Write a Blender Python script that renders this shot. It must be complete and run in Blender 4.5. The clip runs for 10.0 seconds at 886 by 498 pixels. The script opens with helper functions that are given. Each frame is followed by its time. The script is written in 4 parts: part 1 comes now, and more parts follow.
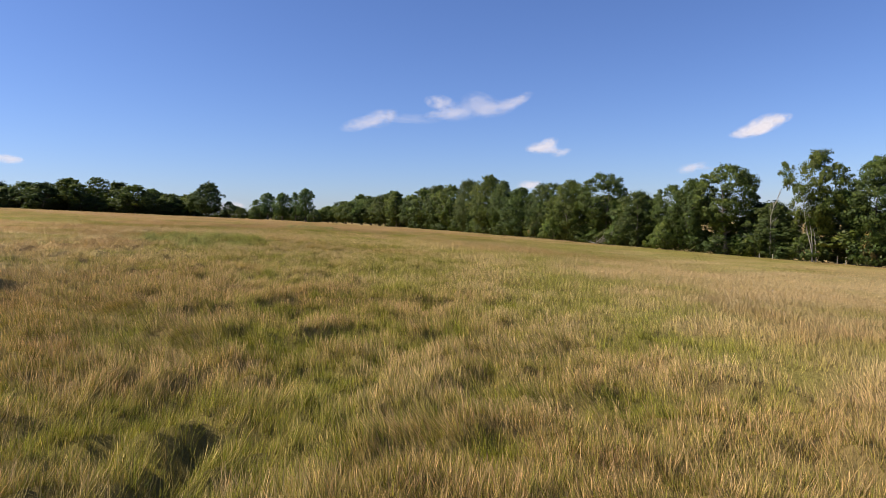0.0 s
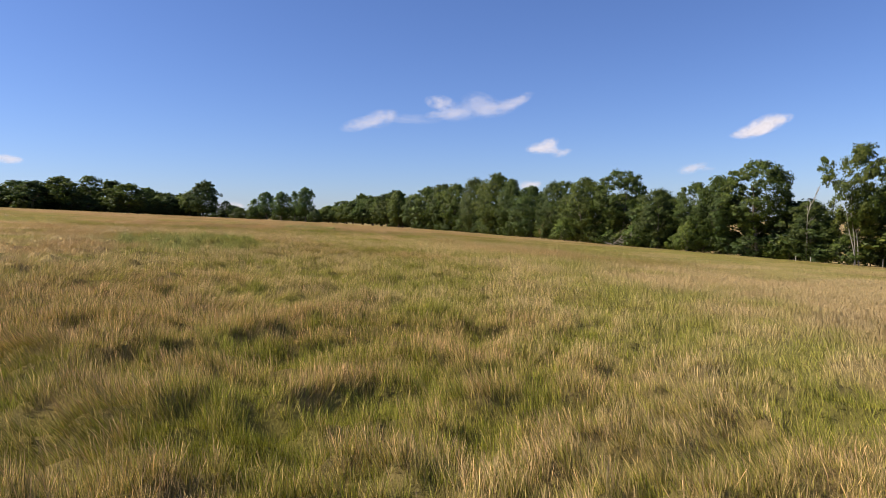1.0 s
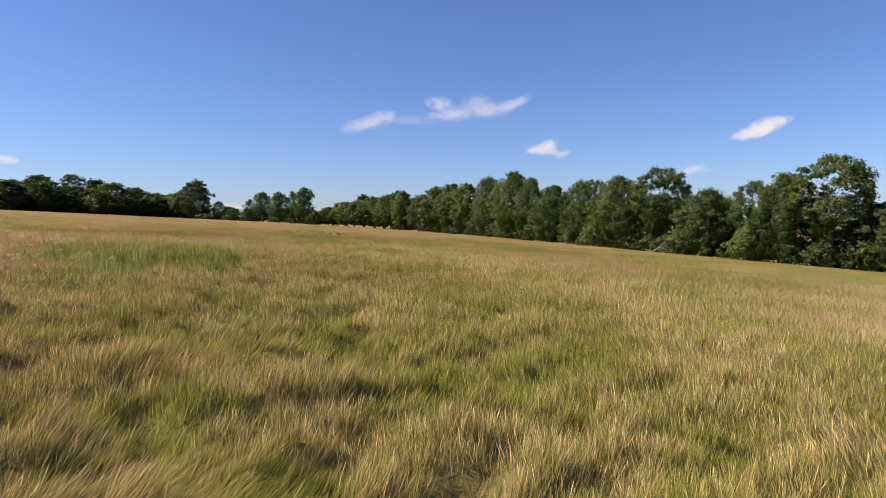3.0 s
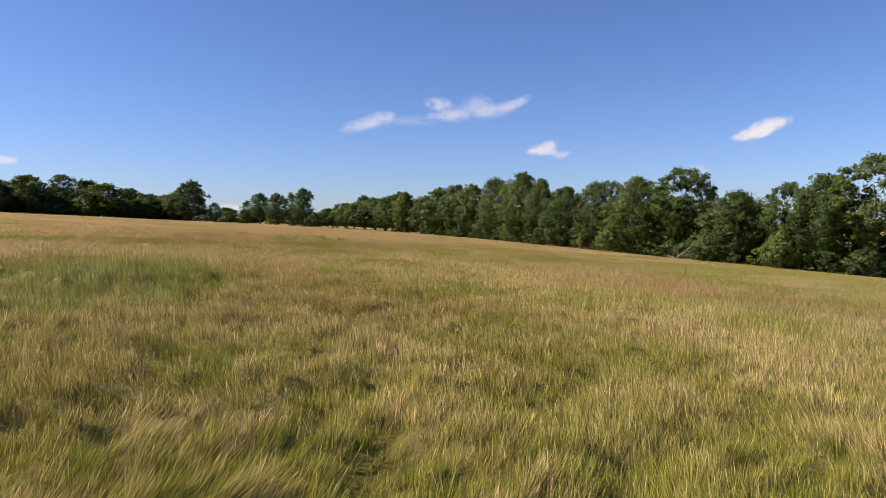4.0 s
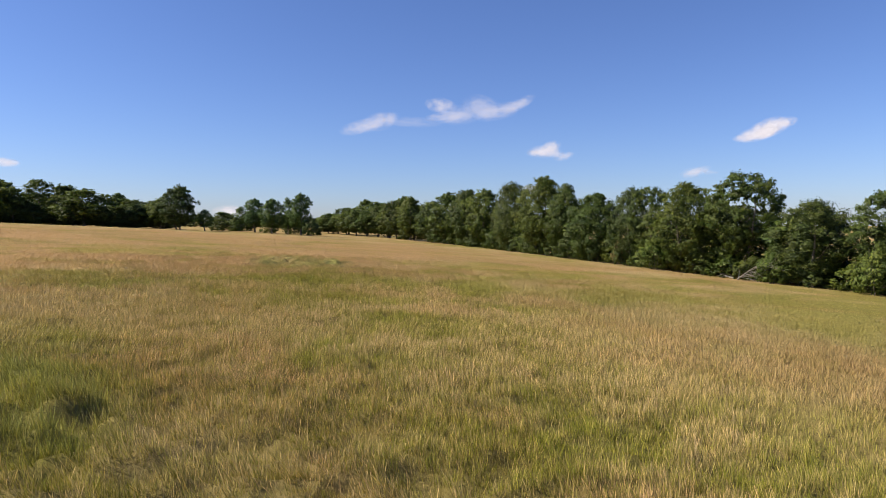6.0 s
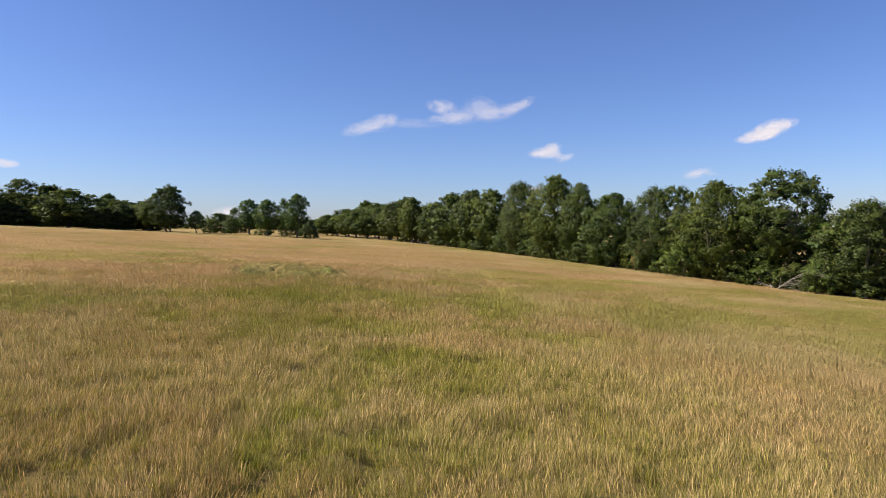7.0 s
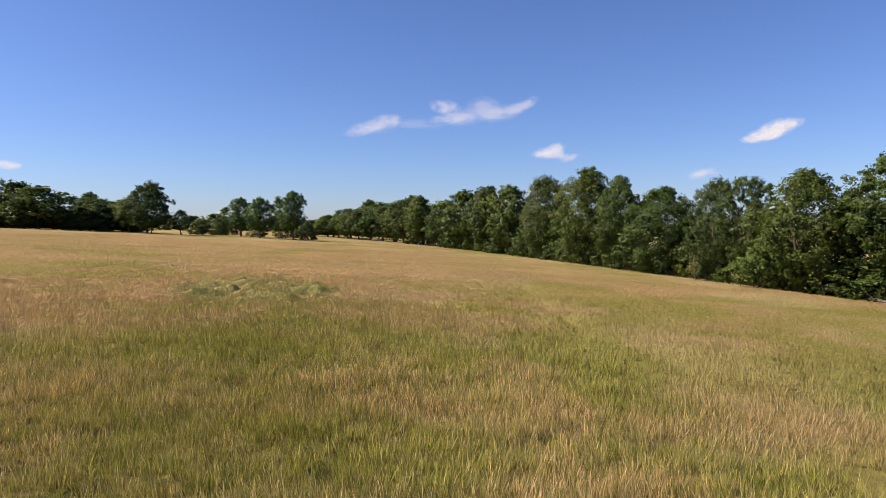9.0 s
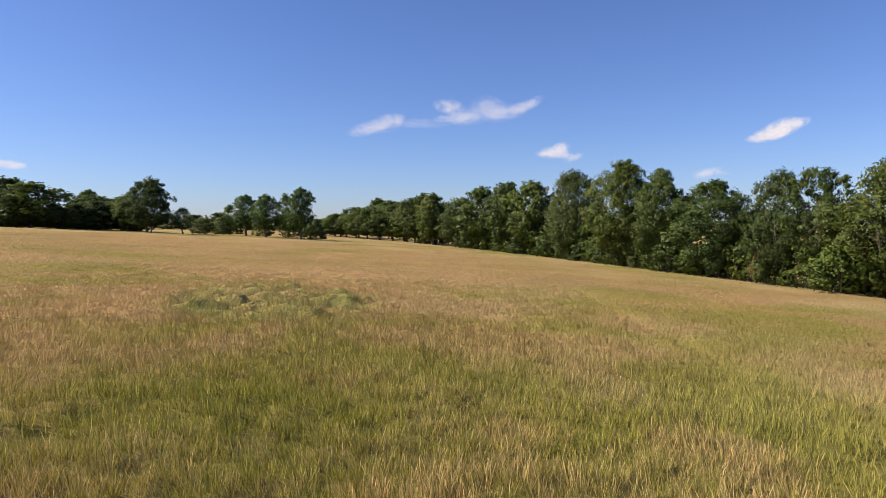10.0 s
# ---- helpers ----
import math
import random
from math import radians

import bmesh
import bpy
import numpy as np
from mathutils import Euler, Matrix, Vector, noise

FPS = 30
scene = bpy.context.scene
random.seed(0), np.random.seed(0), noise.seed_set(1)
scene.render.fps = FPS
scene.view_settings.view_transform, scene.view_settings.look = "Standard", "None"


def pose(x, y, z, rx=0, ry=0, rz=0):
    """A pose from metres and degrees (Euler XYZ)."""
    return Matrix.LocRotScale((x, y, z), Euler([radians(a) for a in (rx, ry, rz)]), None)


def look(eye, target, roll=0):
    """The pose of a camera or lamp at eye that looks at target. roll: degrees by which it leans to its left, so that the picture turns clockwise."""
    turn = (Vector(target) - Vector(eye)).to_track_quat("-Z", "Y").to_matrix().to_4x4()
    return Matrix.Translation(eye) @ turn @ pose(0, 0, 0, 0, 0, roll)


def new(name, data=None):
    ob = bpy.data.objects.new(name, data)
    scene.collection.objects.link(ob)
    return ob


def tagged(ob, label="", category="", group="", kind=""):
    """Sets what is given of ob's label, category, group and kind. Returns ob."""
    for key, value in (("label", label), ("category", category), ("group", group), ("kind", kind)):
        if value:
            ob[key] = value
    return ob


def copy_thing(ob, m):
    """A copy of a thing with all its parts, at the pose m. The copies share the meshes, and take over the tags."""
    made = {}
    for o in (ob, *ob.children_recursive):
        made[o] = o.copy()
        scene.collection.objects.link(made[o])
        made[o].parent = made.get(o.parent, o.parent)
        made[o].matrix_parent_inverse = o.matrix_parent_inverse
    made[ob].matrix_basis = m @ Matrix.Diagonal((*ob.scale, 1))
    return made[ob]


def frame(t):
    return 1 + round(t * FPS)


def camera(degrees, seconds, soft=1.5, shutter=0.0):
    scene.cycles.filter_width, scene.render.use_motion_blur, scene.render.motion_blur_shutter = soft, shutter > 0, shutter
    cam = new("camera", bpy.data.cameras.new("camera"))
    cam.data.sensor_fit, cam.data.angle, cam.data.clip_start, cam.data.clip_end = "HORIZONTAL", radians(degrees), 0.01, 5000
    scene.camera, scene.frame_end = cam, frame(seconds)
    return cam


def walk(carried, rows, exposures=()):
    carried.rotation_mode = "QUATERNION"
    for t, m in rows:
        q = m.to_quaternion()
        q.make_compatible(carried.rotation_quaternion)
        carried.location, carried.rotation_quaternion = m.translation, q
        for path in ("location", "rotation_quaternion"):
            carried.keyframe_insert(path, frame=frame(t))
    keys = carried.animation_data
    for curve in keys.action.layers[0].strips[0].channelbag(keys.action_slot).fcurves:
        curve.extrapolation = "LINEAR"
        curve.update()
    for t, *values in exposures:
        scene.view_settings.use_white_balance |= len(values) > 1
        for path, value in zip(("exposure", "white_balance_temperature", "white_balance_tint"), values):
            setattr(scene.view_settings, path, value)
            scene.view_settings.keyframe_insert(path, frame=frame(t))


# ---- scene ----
cam = camera(69.98, 10.0, soft=0.7)
EXPOSURE = 0.65
PATH = [
    (0.0, pose(0.000, -0.000, 4.000, 87.180, 0, -0.007) @ pose(0, 0, 0, 0, 0, -0.054)),
    (0.5, pose(-0.808, 3.966, 3.887, 87.200, 0, -0.008) @ pose(0, 0, 0, 0, 0, -0.033)),
    (1.0, pose(-1.645, 7.964, 3.845, 87.218, 0, -0.009) @ pose(0, 0, 0, 0, 0, -0.020)),
    (1.5, pose(-2.556, 11.943, 4.095, 87.232, 0, -0.127) @ pose(0, 0, 0, 0, 0, -0.005)),
    (2.0, pose(-3.469, 15.911, 4.213, 87.288, 0, -0.151) @ pose(0, 0, 0, 0, 0, 0.018)),
    (2.5, pose(-4.337, 19.790, 4.128, 87.308, 0, -0.137) @ pose(0, 0, 0, 0, 0, 0.027)),
    (4.0, pose(-6.628, 31.215, 4.682, 87.399, 0, -0.209) @ pose(0, 0, 0, 0, 0, 0.116)),
    (4.5, pose(-7.372, 35.218, 5.235, 87.403, 0, -0.191) @ pose(0, 0, 0, 0, 0, 0.080)),
    (5.0, pose(-7.999, 39.280, 5.805, 87.437, 0, -0.124) @ pose(0, 0, 0, 0, 0, 0.022)),
    (5.5, pose(-8.499, 43.410, 6.271, 87.488, 0, -0.112) @ pose(0, 0, 0, 0, 0, 0.019)),
    (6.0, pose(-8.995, 47.830, 6.602, 87.535, 0, -0.062) @ pose(0, 0, 0, 0, 0, 0.012)),
    (7.5, pose(-10.212, 61.703, 6.730, 87.714, 0, 0.000) @ pose(0, 0, 0, 0, 0, 0.052)),
    (8.0, pose(-10.530, 66.203, 6.664, 87.745, 0, -0.003) @ pose(0, 0, 0, 0, 0, 0.024)),
    (8.5, pose(-11.057, 70.785, 6.637, 87.757, 0, 0.104) @ pose(0, 0, 0, 0, 0, -0.057)),
    (9.0, pose(-12.135, 75.368, 6.543, 87.740, 0, 0.271) @ pose(0, 0, 0, 0, 0, -0.066)),
    (9.5, pose(-13.628, 79.909, 6.376, 87.738, 0, 0.378) @ pose(0, 0, 0, 0, 0, -0.053)),
    (10.0, pose(-15.421, 84.539, 6.200, 87.727, 0, 0.579) @ pose(0, 0, 0, 0, 0, -0.074)),
]
walk(cam, PATH, exposures=[(0.0, EXPOSURE), (10.0, EXPOSURE)])

# ---- daylight: clear afternoon sky, sun from the side ----
SUN_AZ, SUN_EL = radians(-94), radians(42)
SUN_DIR = Vector((math.sin(SUN_AZ) * math.cos(SUN_EL), math.cos(SUN_AZ) * math.cos(SUN_EL), math.sin(SUN_EL)))
world = bpy.data.worlds.new("sky")
scene.world = world
world.use_nodes = True
wn = world.node_tree.nodes
sky = wn.new("ShaderNodeTexSky")
sky.sky_type, sky.sun_disc = "NISHITA", False
sky.sun_elevation, sky.sun_rotation = SUN_EL, SUN_AZ
sky.altitude, sky.air_density, sky.dust_density, sky.ozone_density = 200, 1.0, 0.35, 4.0
wn["Background"].inputs["Strength"].default_value = 0.062
tint = wn.new("ShaderNodeMix")
tint.data_type, tint.blend_type = "RGBA", "MULTIPLY"
tint.inputs[0].default_value, tint.inputs[7].default_value = 1.0, (0.925, 1.015, 1.41, 1)
world.node_tree.links.new(sky.outputs[0], tint.inputs[6])
world.node_tree.links.new(tint.outputs[2], wn["Background"].inputs["Color"])
sun = new("sun", bpy.data.lights.new("sun", "SUN"))
sun.data.energy, sun.data.angle, sun.data.color = 5.0, radians(0.53), (1.0, 0.90, 0.72)
sun.matrix_world = look(SUN_DIR * 300, (0, 0, 0))


# ---- materials ----
def material(name):
    m = bpy.data.materials.new(name)
    m.use_nodes = True
    nt = m.node_tree
    nt.nodes.clear()
    return m, nt


def node(nt, kind, **values):
    n = nt.nodes.new(kind)
    for key, v in values.items():
        if key in n.inputs:
            n.inputs[key].default_value = v
    return n


def ramp(nt, fac, stops):
    r = nt.nodes.new("ShaderNodeValToRGB")
    while len(r.color_ramp.elements) < len(stops):
        r.color_ramp.elements.new(0.5)
    for e, (p, c) in zip(r.color_ramp.elements, stops):
        e.position, e.color = p, (*c, 1)
    nt.links.new(fac, r.inputs[0])
    return r.outputs[0]


def mixed(nt, fac, a, b, mode="MIX"):
    n = nt.nodes.new("ShaderNodeMix")
    n.data_type, n.blend_type = "RGBA", mode
    for sock, v in ((n.inputs[0], fac), (n.inputs[6], a), (n.inputs[7], b)):
        if isinstance(v, (int, float)):
            sock.default_value = v
        elif isinstance(v, tuple):
            sock.default_value = (*v, 1)
        else:
            nt.links.new(v, sock)
    return n.outputs[2]


def math_node(nt, op, a, b=0.0):
    n = nt.nodes.new("ShaderNodeMath")
    n.operation = op
    for sock, v in zip(n.inputs, (a, b)):
        if isinstance(v, (int, float)):
            sock.default_value = v
        else:
            nt.links.new(v, sock)
    return n.outputs[0]


def leafy(nt, colour, rough, through_share, tint, upward=0.0, puffed=0.0, gloss=0.22):
    """A thin plant surface: part of the light is reflected, part shines through."""
    out = nt.nodes.new("ShaderNodeOutputMaterial")
    bsdf = node(nt, "ShaderNodeBsdfPrincipled", Roughness=rough)
    bsdf.inputs["Specular IOR Level"].default_value = gloss
    trans = nt.nodes.new("ShaderNodeBsdfTranslucent")
    mix = nt.nodes.new("ShaderNodeMixShader")
    mix.inputs[0].default_value = through_share
    if puffed:
        # sprays are made of many leaves: each takes on part of the facing of the clump that it belongs to
        geo = nt.nodes.new("ShaderNodeNewGeometry")
        at = nt.nodes.new("ShaderNodeAttribute")
        at.attribute_name = "facing"
        turned = nt.nodes.new("ShaderNodeVectorTransform")
        turned.vector_type, turned.convert_from, turned.convert_to = "NORMAL", "OBJECT", "WORLD"
        nt.links.new(at.outputs["Vector"], turned.inputs[0])
        blend = nt.nodes.new("ShaderNodeMix")
        blend.data_type = "VECTOR"
        blend.inputs[0].default_value = puffed
        nt.links.new(geo.outputs["Normal"], blend.inputs[4])
        nt.links.new(turned.outputs[0], blend.inputs[5])
        unit = nt.nodes.new("ShaderNodeVectorMath")
        unit.operation = "NORMALIZE"
        nt.links.new(blend.outputs[1], unit.inputs[0])
        nt.links.new(unit.outputs[0], bsdf.inputs["Normal"])
    if upward:
        # a blade stands for a tuft whose leaves face many ways: soften its one facing towards the light from above
        geo = nt.nodes.new("ShaderNodeNewGeometry")
        turn = nt.nodes.new("ShaderNodeMix")
        turn.data_type = "VECTOR"
        turn.inputs[5].default_value = (0, 0, 1)
        at = nt.nodes.new("ShaderNodeAttribute")
        at.attribute_name = "plants"
        nt.links.new(math_node(nt, "ADD", upward, math_node(nt, "MULTIPLY", at.outputs["Alpha"], 0.5)), turn.inputs[0])
        nt.links.new(geo.outputs["Normal"], turn.inputs[4])
        unit = nt.nodes.new("ShaderNodeVectorMath")
        unit.operation = "NORMALIZE"
        nt.links.new(turn.outputs[1], unit.inputs[0])
        nt.links.new(unit.outputs[0], bsdf.inputs["Normal"])
    nt.links.new(colour, bsdf.inputs["Base Color"])
    nt.links.new(mixed(nt, 1.0, colour, tint, "MULTIPLY"), trans.inputs["Color"])
    nt.links.new(bsdf.outputs[0], mix.inputs[1])
    nt.links.new(trans.outputs[0], mix.inputs[2])
    nt.links.new(mix.outputs[0], out.inputs[0])
    return bsdf


STRAW, GREEN, RUSSET, PALE = (0.535, 0.394, 0.220), (0.215, 0.236, 0.030), (0.475, 0.305, 0.168), (0.33, 0.35, 0.13)


def sward_colour(nt, heads, own=None):
    """Mix of the field's plants from the mesh's own 'plants' attribute: red green-leaved, green russet-headed, blue pale weeds.
    heads: how much of the surface is dry seed heads rather than leaves."""
    at = nt.nodes.new("ShaderNodeAttribute")
    at.attribute_name = "plants"
    sep = nt.nodes.new("ShaderNodeSeparateColor")
    nt.links.new(at.outputs["Color"], sep.inputs[0])
    dry = mixed(nt, sep.outputs[1], STRAW, RUSSET)
    share = math_node(nt, "ADD", math_node(nt, "MULTIPLY", sep.outputs[0], 0.75), 0.16)
    if own is not None:
        # leaves are greener the nearer they are seen
        share = math_node(nt, "ADD", share, math_node(nt, "MULTIPLY", math_node(nt, "SUBTRACT", 1.0, at.outputs["Alpha"]), 0.25))
    if own is not None:
        # some shoots are still green, others already dry
        share = math_node(nt, "ADD", share, math_node(nt, "MULTIPLY", math_node(nt, "SUBTRACT", own, 0.5), math_node(nt, "SUBTRACT", 1.0, math_node(nt, "MULTIPLY", at.outputs["Alpha"], 0.8))))
    share = math_node(nt, "MINIMUM", math_node(nt, "MAXIMUM", share, 0.0), 1.0)
    leaf = mixed(nt, share, dry, GREEN)
    head = mixed(nt, math_node(nt, "MULTIPLY", sep.outputs[0], 0.65), dry, GREEN)
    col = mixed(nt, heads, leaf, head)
    return mixed(nt, sep.outputs[2], col, PALE)


def grass_material():
    m, nt = material("meadow_grass")
    geo = nt.nodes.new("ShaderNodeNewGeometry")
    uv = nt.nodes.new("ShaderNodeUVMap")
    sep = nt.nodes.new("ShaderNodeSeparateXYZ")
    nt.links.new(uv.outputs[0], sep.inputs[0])
    own = math_node(nt, "FRACT", math_node(nt, "MULTIPLY", geo.outputs["Random Per Island"], 37.0))
    col = sward_colour(nt, sep.outputs[0], own)
    # every shoot is dull olive towards its root, darkened for shade inside the stand
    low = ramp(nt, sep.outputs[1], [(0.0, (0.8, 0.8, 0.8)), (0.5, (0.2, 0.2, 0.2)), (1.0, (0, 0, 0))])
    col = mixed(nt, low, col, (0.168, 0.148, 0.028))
    tone = ramp(nt, geo.outputs["Random Per Island"],
                [(0.0, (0.31, 0.34, 0.26)), (0.3, (0.74, 0.77, 0.68)), (0.65, (1.10, 1.06, 0.98)), (1.0, (1.85, 1.72, 1.45))])
    # far off, single shoots even out
    at = nt.nodes.new("ShaderNodeAttribute")
    at.attribute_name = "plants"
    tone = mixed(nt, math_node(nt, "MULTIPLY", at.outputs["Alpha"], 0.85), tone, (1.0, 0.98, 0.95))
    col = mixed(nt, 1.0, col, tone, "MULTIPLY")
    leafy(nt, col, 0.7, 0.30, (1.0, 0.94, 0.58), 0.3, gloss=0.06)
    return m


def ground_material():
    m, nt = material("meadow_ground")
    out = nt.nodes.new("ShaderNodeOutputMaterial")
    tc = nt.nodes.new("ShaderNodeTexCoord")
    col = sward_colour(nt, 0.8)
    n1 = node(nt, "ShaderNodeTexNoise", Scale=2.2, Detail=8.0, Roughness=0.7)
    n2 = node(nt, "ShaderNodeTexNoise", Scale=0.06, Detail=5.0, Roughness=0.6)
    for n in (n1, n2):
        nt.links.new(tc.outputs["Object"], n.inputs["Vector"])
    col = mixed(nt, 1.0, col, ramp(nt, n1.outputs[0], [(0.3, (0.62, 0.60, 0.54)), (0.5, (0.82, 0.81, 0.77)), (0.72, (1.06, 1.03, 0.98))]), "MULTIPLY")
    col = mixed(nt, 1.0, col, ramp(nt, n2.outputs[0], [(0.3, (0.78, 0.82, 0.72)), (0.7, (1.06, 1.0, 0.94))]), "MULTIPLY")
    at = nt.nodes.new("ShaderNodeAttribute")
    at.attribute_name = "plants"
    # litter colour, darkened near by for the shade between blades; far off barely
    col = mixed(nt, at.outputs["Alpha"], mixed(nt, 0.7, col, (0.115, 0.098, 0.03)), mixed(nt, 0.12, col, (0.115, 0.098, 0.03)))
    bsdf = node(nt, "ShaderNodeBsdfPrincipled", Roughness=0.9)
    bsdf.inputs["Specular IOR Level"].default_value = 0.02
    bump = node(nt, "ShaderNodeBump", Strength=0.8, Distance=0.3)
    nt.links.new(n1.outputs[0], bump.inputs["Height"])
    nt.links.new(bump.outputs[0], bsdf.inputs["Normal"])
    nt.links.new(col, bsdf.inputs["Base Color"])
    nt.links.new(bsdf.outputs[0], out.inputs[0])
    return m


def leaf_material(name, dark, mid, light):
    m, nt = material(name)
    geo = nt.nodes.new("ShaderNodeNewGeometry")
    info = nt.nodes.new("ShaderNodeObjectInfo")
    tc = nt.nodes.new("ShaderNodeTexCoord")
    n = node(nt, "ShaderNodeTexNoise", Scale=0.5, Detail=3.0)
    nt.links.new(tc.outputs["Object"], n.inputs["Vector"])
    col = ramp(nt, geo.outputs["Random Per Island"], [(0.0, dark), (0.5, mid), (1.0, light)])
    col = mixed(nt, 1.0, col, ramp(nt, n.outputs[0], [(0.3, (0.75, 0.85, 0.8)), (0.7, (1.25, 1.12, 0.9))]), "MULTIPLY")
    col = mixed(nt, 1.0, col, ramp(nt, info.outputs["Random"], [(0.0, (0.8, 0.88, 0.95)), (0.5, (1.0, 1.0, 0.9)), (1.0, (1.14, 1.06, 0.88))]), "MULTIPLY")
    leafy(nt, col, 0.55, 0.22, (0.95, 1.1, 0.5), puffed=0.68)
    return m


def bark_material(name, dark, light, scale=6.0):
    m, nt = material(name)
    out = nt.nodes.new("ShaderNodeOutputMaterial")
    tc = nt.nodes.new("ShaderNodeTexCoord")
    mp = node(nt, "ShaderNodeMapping")
    mp.inputs["Scale"].default_value = (1, 1, 0.15)
    n = node(nt, "ShaderNodeTexNoise", Scale=scale, Detail=8.0, Roughness=0.65)
    nt.links.new(tc.outputs["Object"], mp.inputs[0])
    nt.links.new(mp.outputs[0], n.inputs["Vector"])
    bsdf = node(nt, "ShaderNodeBsdfPrincipled", Roughness=0.9)
    bump = node(nt, "ShaderNodeBump", Strength=0.7, Distance=0.03)
    nt.links.new(n.outputs[0], bump.inputs["Height"])
    nt.links.new(bump.outputs[0], bsdf.inputs["Normal"])
    nt.links.new(ramp(nt, n.outputs[0], [(0.3, dark), (0.7, light)]), bsdf.inputs["Base Color"])
    nt.links.new(bsdf.outputs[0], out.inputs[0])
    return m


def cloud_material():
    m, nt = material("cloud_vapour")
    out = nt.nodes.new("ShaderNodeOutputMaterial")
    tc = nt.nodes.new("ShaderNodeTexCoord")
    info = nt.nodes.new("ShaderNodeObjectInfo")
    # soft outline: fades from the middle to the rim of the puff
    length = nt.nodes.new("ShaderNodeVectorMath")
    length.operation = "LENGTH"
    flat = node(nt, "ShaderNodeMapping")
    flat.inputs["Scale"].default_value = (1, 0, 1)
    nt.links.new(tc.outputs["Object"], flat.inputs[0])
    nt.links.new(flat.outputs[0], length.inputs[0])
    add = nt.nodes.new("ShaderNodeVectorMath")
    add.operation = "ADD"
    nt.links.new(tc.outputs["Object"], add.inputs[0])
    nt.links.new(math_node(nt, "MULTIPLY", info.outputs["Random"], 40.0), add.inputs[1])
    mp = node(nt, "ShaderNodeMapping")
    mp.inputs["Scale"].default_value = (1.3, 1.3, 0.8)
    nt.links.new(add.outputs[0], mp.inputs[0])
    n = node(nt, "ShaderNodeTexNoise", Scale=1.6, Detail=6.0, Roughness=0.58)
    nt.links.new(mp.outputs[0], n.inputs["Vector"])
    rim = math_node(nt, "SUBTRACT", 1.0, length.outputs["Value"])
    inner = math_node(nt, "MINIMUM", math_node(nt, "MULTIPLY", rim, 2.5), 1.0)
    ragged = math_node(nt, "MULTIPLY", math_node(nt, "MULTIPLY", math_node(nt, "SUBTRACT", n.outputs[0], 0.5), 3.0), inner)
    body = math_node(nt, "ADD", math_node(nt, "MULTIPLY", rim, 1.25), ragged)
    alpha = ramp(nt, body, [(0.05, (0, 0, 0)), (0.5, (0.26, 0.26, 0.26)), (1.1, (0.72, 0.72, 0.72))])
    sep = nt.nodes.new("ShaderNodeSeparateColor")
    nt.links.new(info.outputs["Color"], sep.inputs[0])
    alpha = math_node(nt, "MULTIPLY", alpha, sep.outputs[0])
    glow = node(nt, "ShaderNodeEmission", Color=(0.97, 0.90, 0.95, 1), Strength=0.58)
    clear = nt.nodes.new("ShaderNodeBsdfTransparent")
    mix = nt.nodes.new("ShaderNodeMixShader")
    nt.links.new(alpha, mix.inputs[0])
    nt.links.new(clear.outputs[0], mix.inputs[1])
    nt.links.new(glow.outputs[0], mix.inputs[2])
    nt.links.new(mix.outputs[0], out.inputs[0])
    return m


LEAF_DRY = leaf_material("withered_leaves", (0.12, 0.09, 0.04), (0.21, 0.16, 0.075), (0.29, 0.23, 0.11))
LEAF_FRESH = leaf_material("sunlit_shrub_leaves", (0.06, 0.09, 0.02), (0.10, 0.14, 0.03), (0.15, 0.19, 0.045))
GRASS, GROUND, CLOUD = grass_material(), ground_material(), cloud_material()
LEAF_OAK = leaf_material("oak_leaves", (0.041, 0.060, 0.014), (0.074, 0.104, 0.022), (0.118, 0.146, 0.032))
LEAF_POPLAR = leaf_material("poplar_leaves", (0.041, 0.072, 0.023), (0.078, 0.128, 0.038), (0.132, 0.180, 0.060))
LEAF_HEDGE = leaf_material("hedge_leaves", (0.034, 0.050, 0.014), (0.062, 0.088, 0.023), (0.102, 0.126, 0.035))
BARK = bark_material("grey_brown_bark", (0.05, 0.04, 0.03), (0.16, 0.135, 0.105))
PALE_BARK = bark_material("bleached_bark", (0.16, 0.145, 0.12), (0.36, 0.335, 0.29))
DEAD_WOOD = bark_material("grey_dead_wood", (0.11, 0.098, 0.08), (0.27, 0.245, 0.205))
OLD_WOOD = bark_material("weathered_post_wood", (0.18, 0.155, 0.12), (0.42, 0.38, 0.31), 14.0)


# ---- the lie of the land ----
def bounded(v, lo, hi):
    """v between lo and hi, levelling off softly outside."""
    mid, half = (lo + hi) / 2, (hi - lo) / 2
    u = (v - mid) / half
    return mid + half * u / (1 + np.abs(u) ** 6) ** (1 / 6)


def land(x, y):
    """Height of the turf: a broad shoulder that falls to the east and a little to the north."""
    a = bounded(np.asarray(x, float) / 100, -1.9, 1.2)
    b = bounded((np.asarray(y, float) - 120) / 100, -1.9, 2.1)
    return 0.62 + a * (-5.962 - 1.161 * a - 0.746 * a * a - 1.454 * b - 1.434 * a * b) + b * (-0.243 - 0.837 * b)


def field_noise(x, y, size, seed):
    """Smooth value noise, 0 to 1, with the given grain in metres."""
    table = np.random.RandomState(seed).rand(128, 128)
    u, v = np.asarray(x, float) / size + 1000.37, np.asarray(y, float) / size + 1000.71
    i, j = np.floor(u).astype(int), np.floor(v).astype(int)
    fu, fv = u - i, v - j
    fu, fv = fu * fu * (3 - 2 * fu), fv * fv * (3 - 2 * fv)
    g = lambda p, q: table[p % 128, q % 128]
    return (g(i, j) * (1 - fu) + g(i + 1, j) * fu) * (1 - fv) + (g(i, j + 1) * (1 - fu) + g(i + 1, j + 1) * fu) * fv


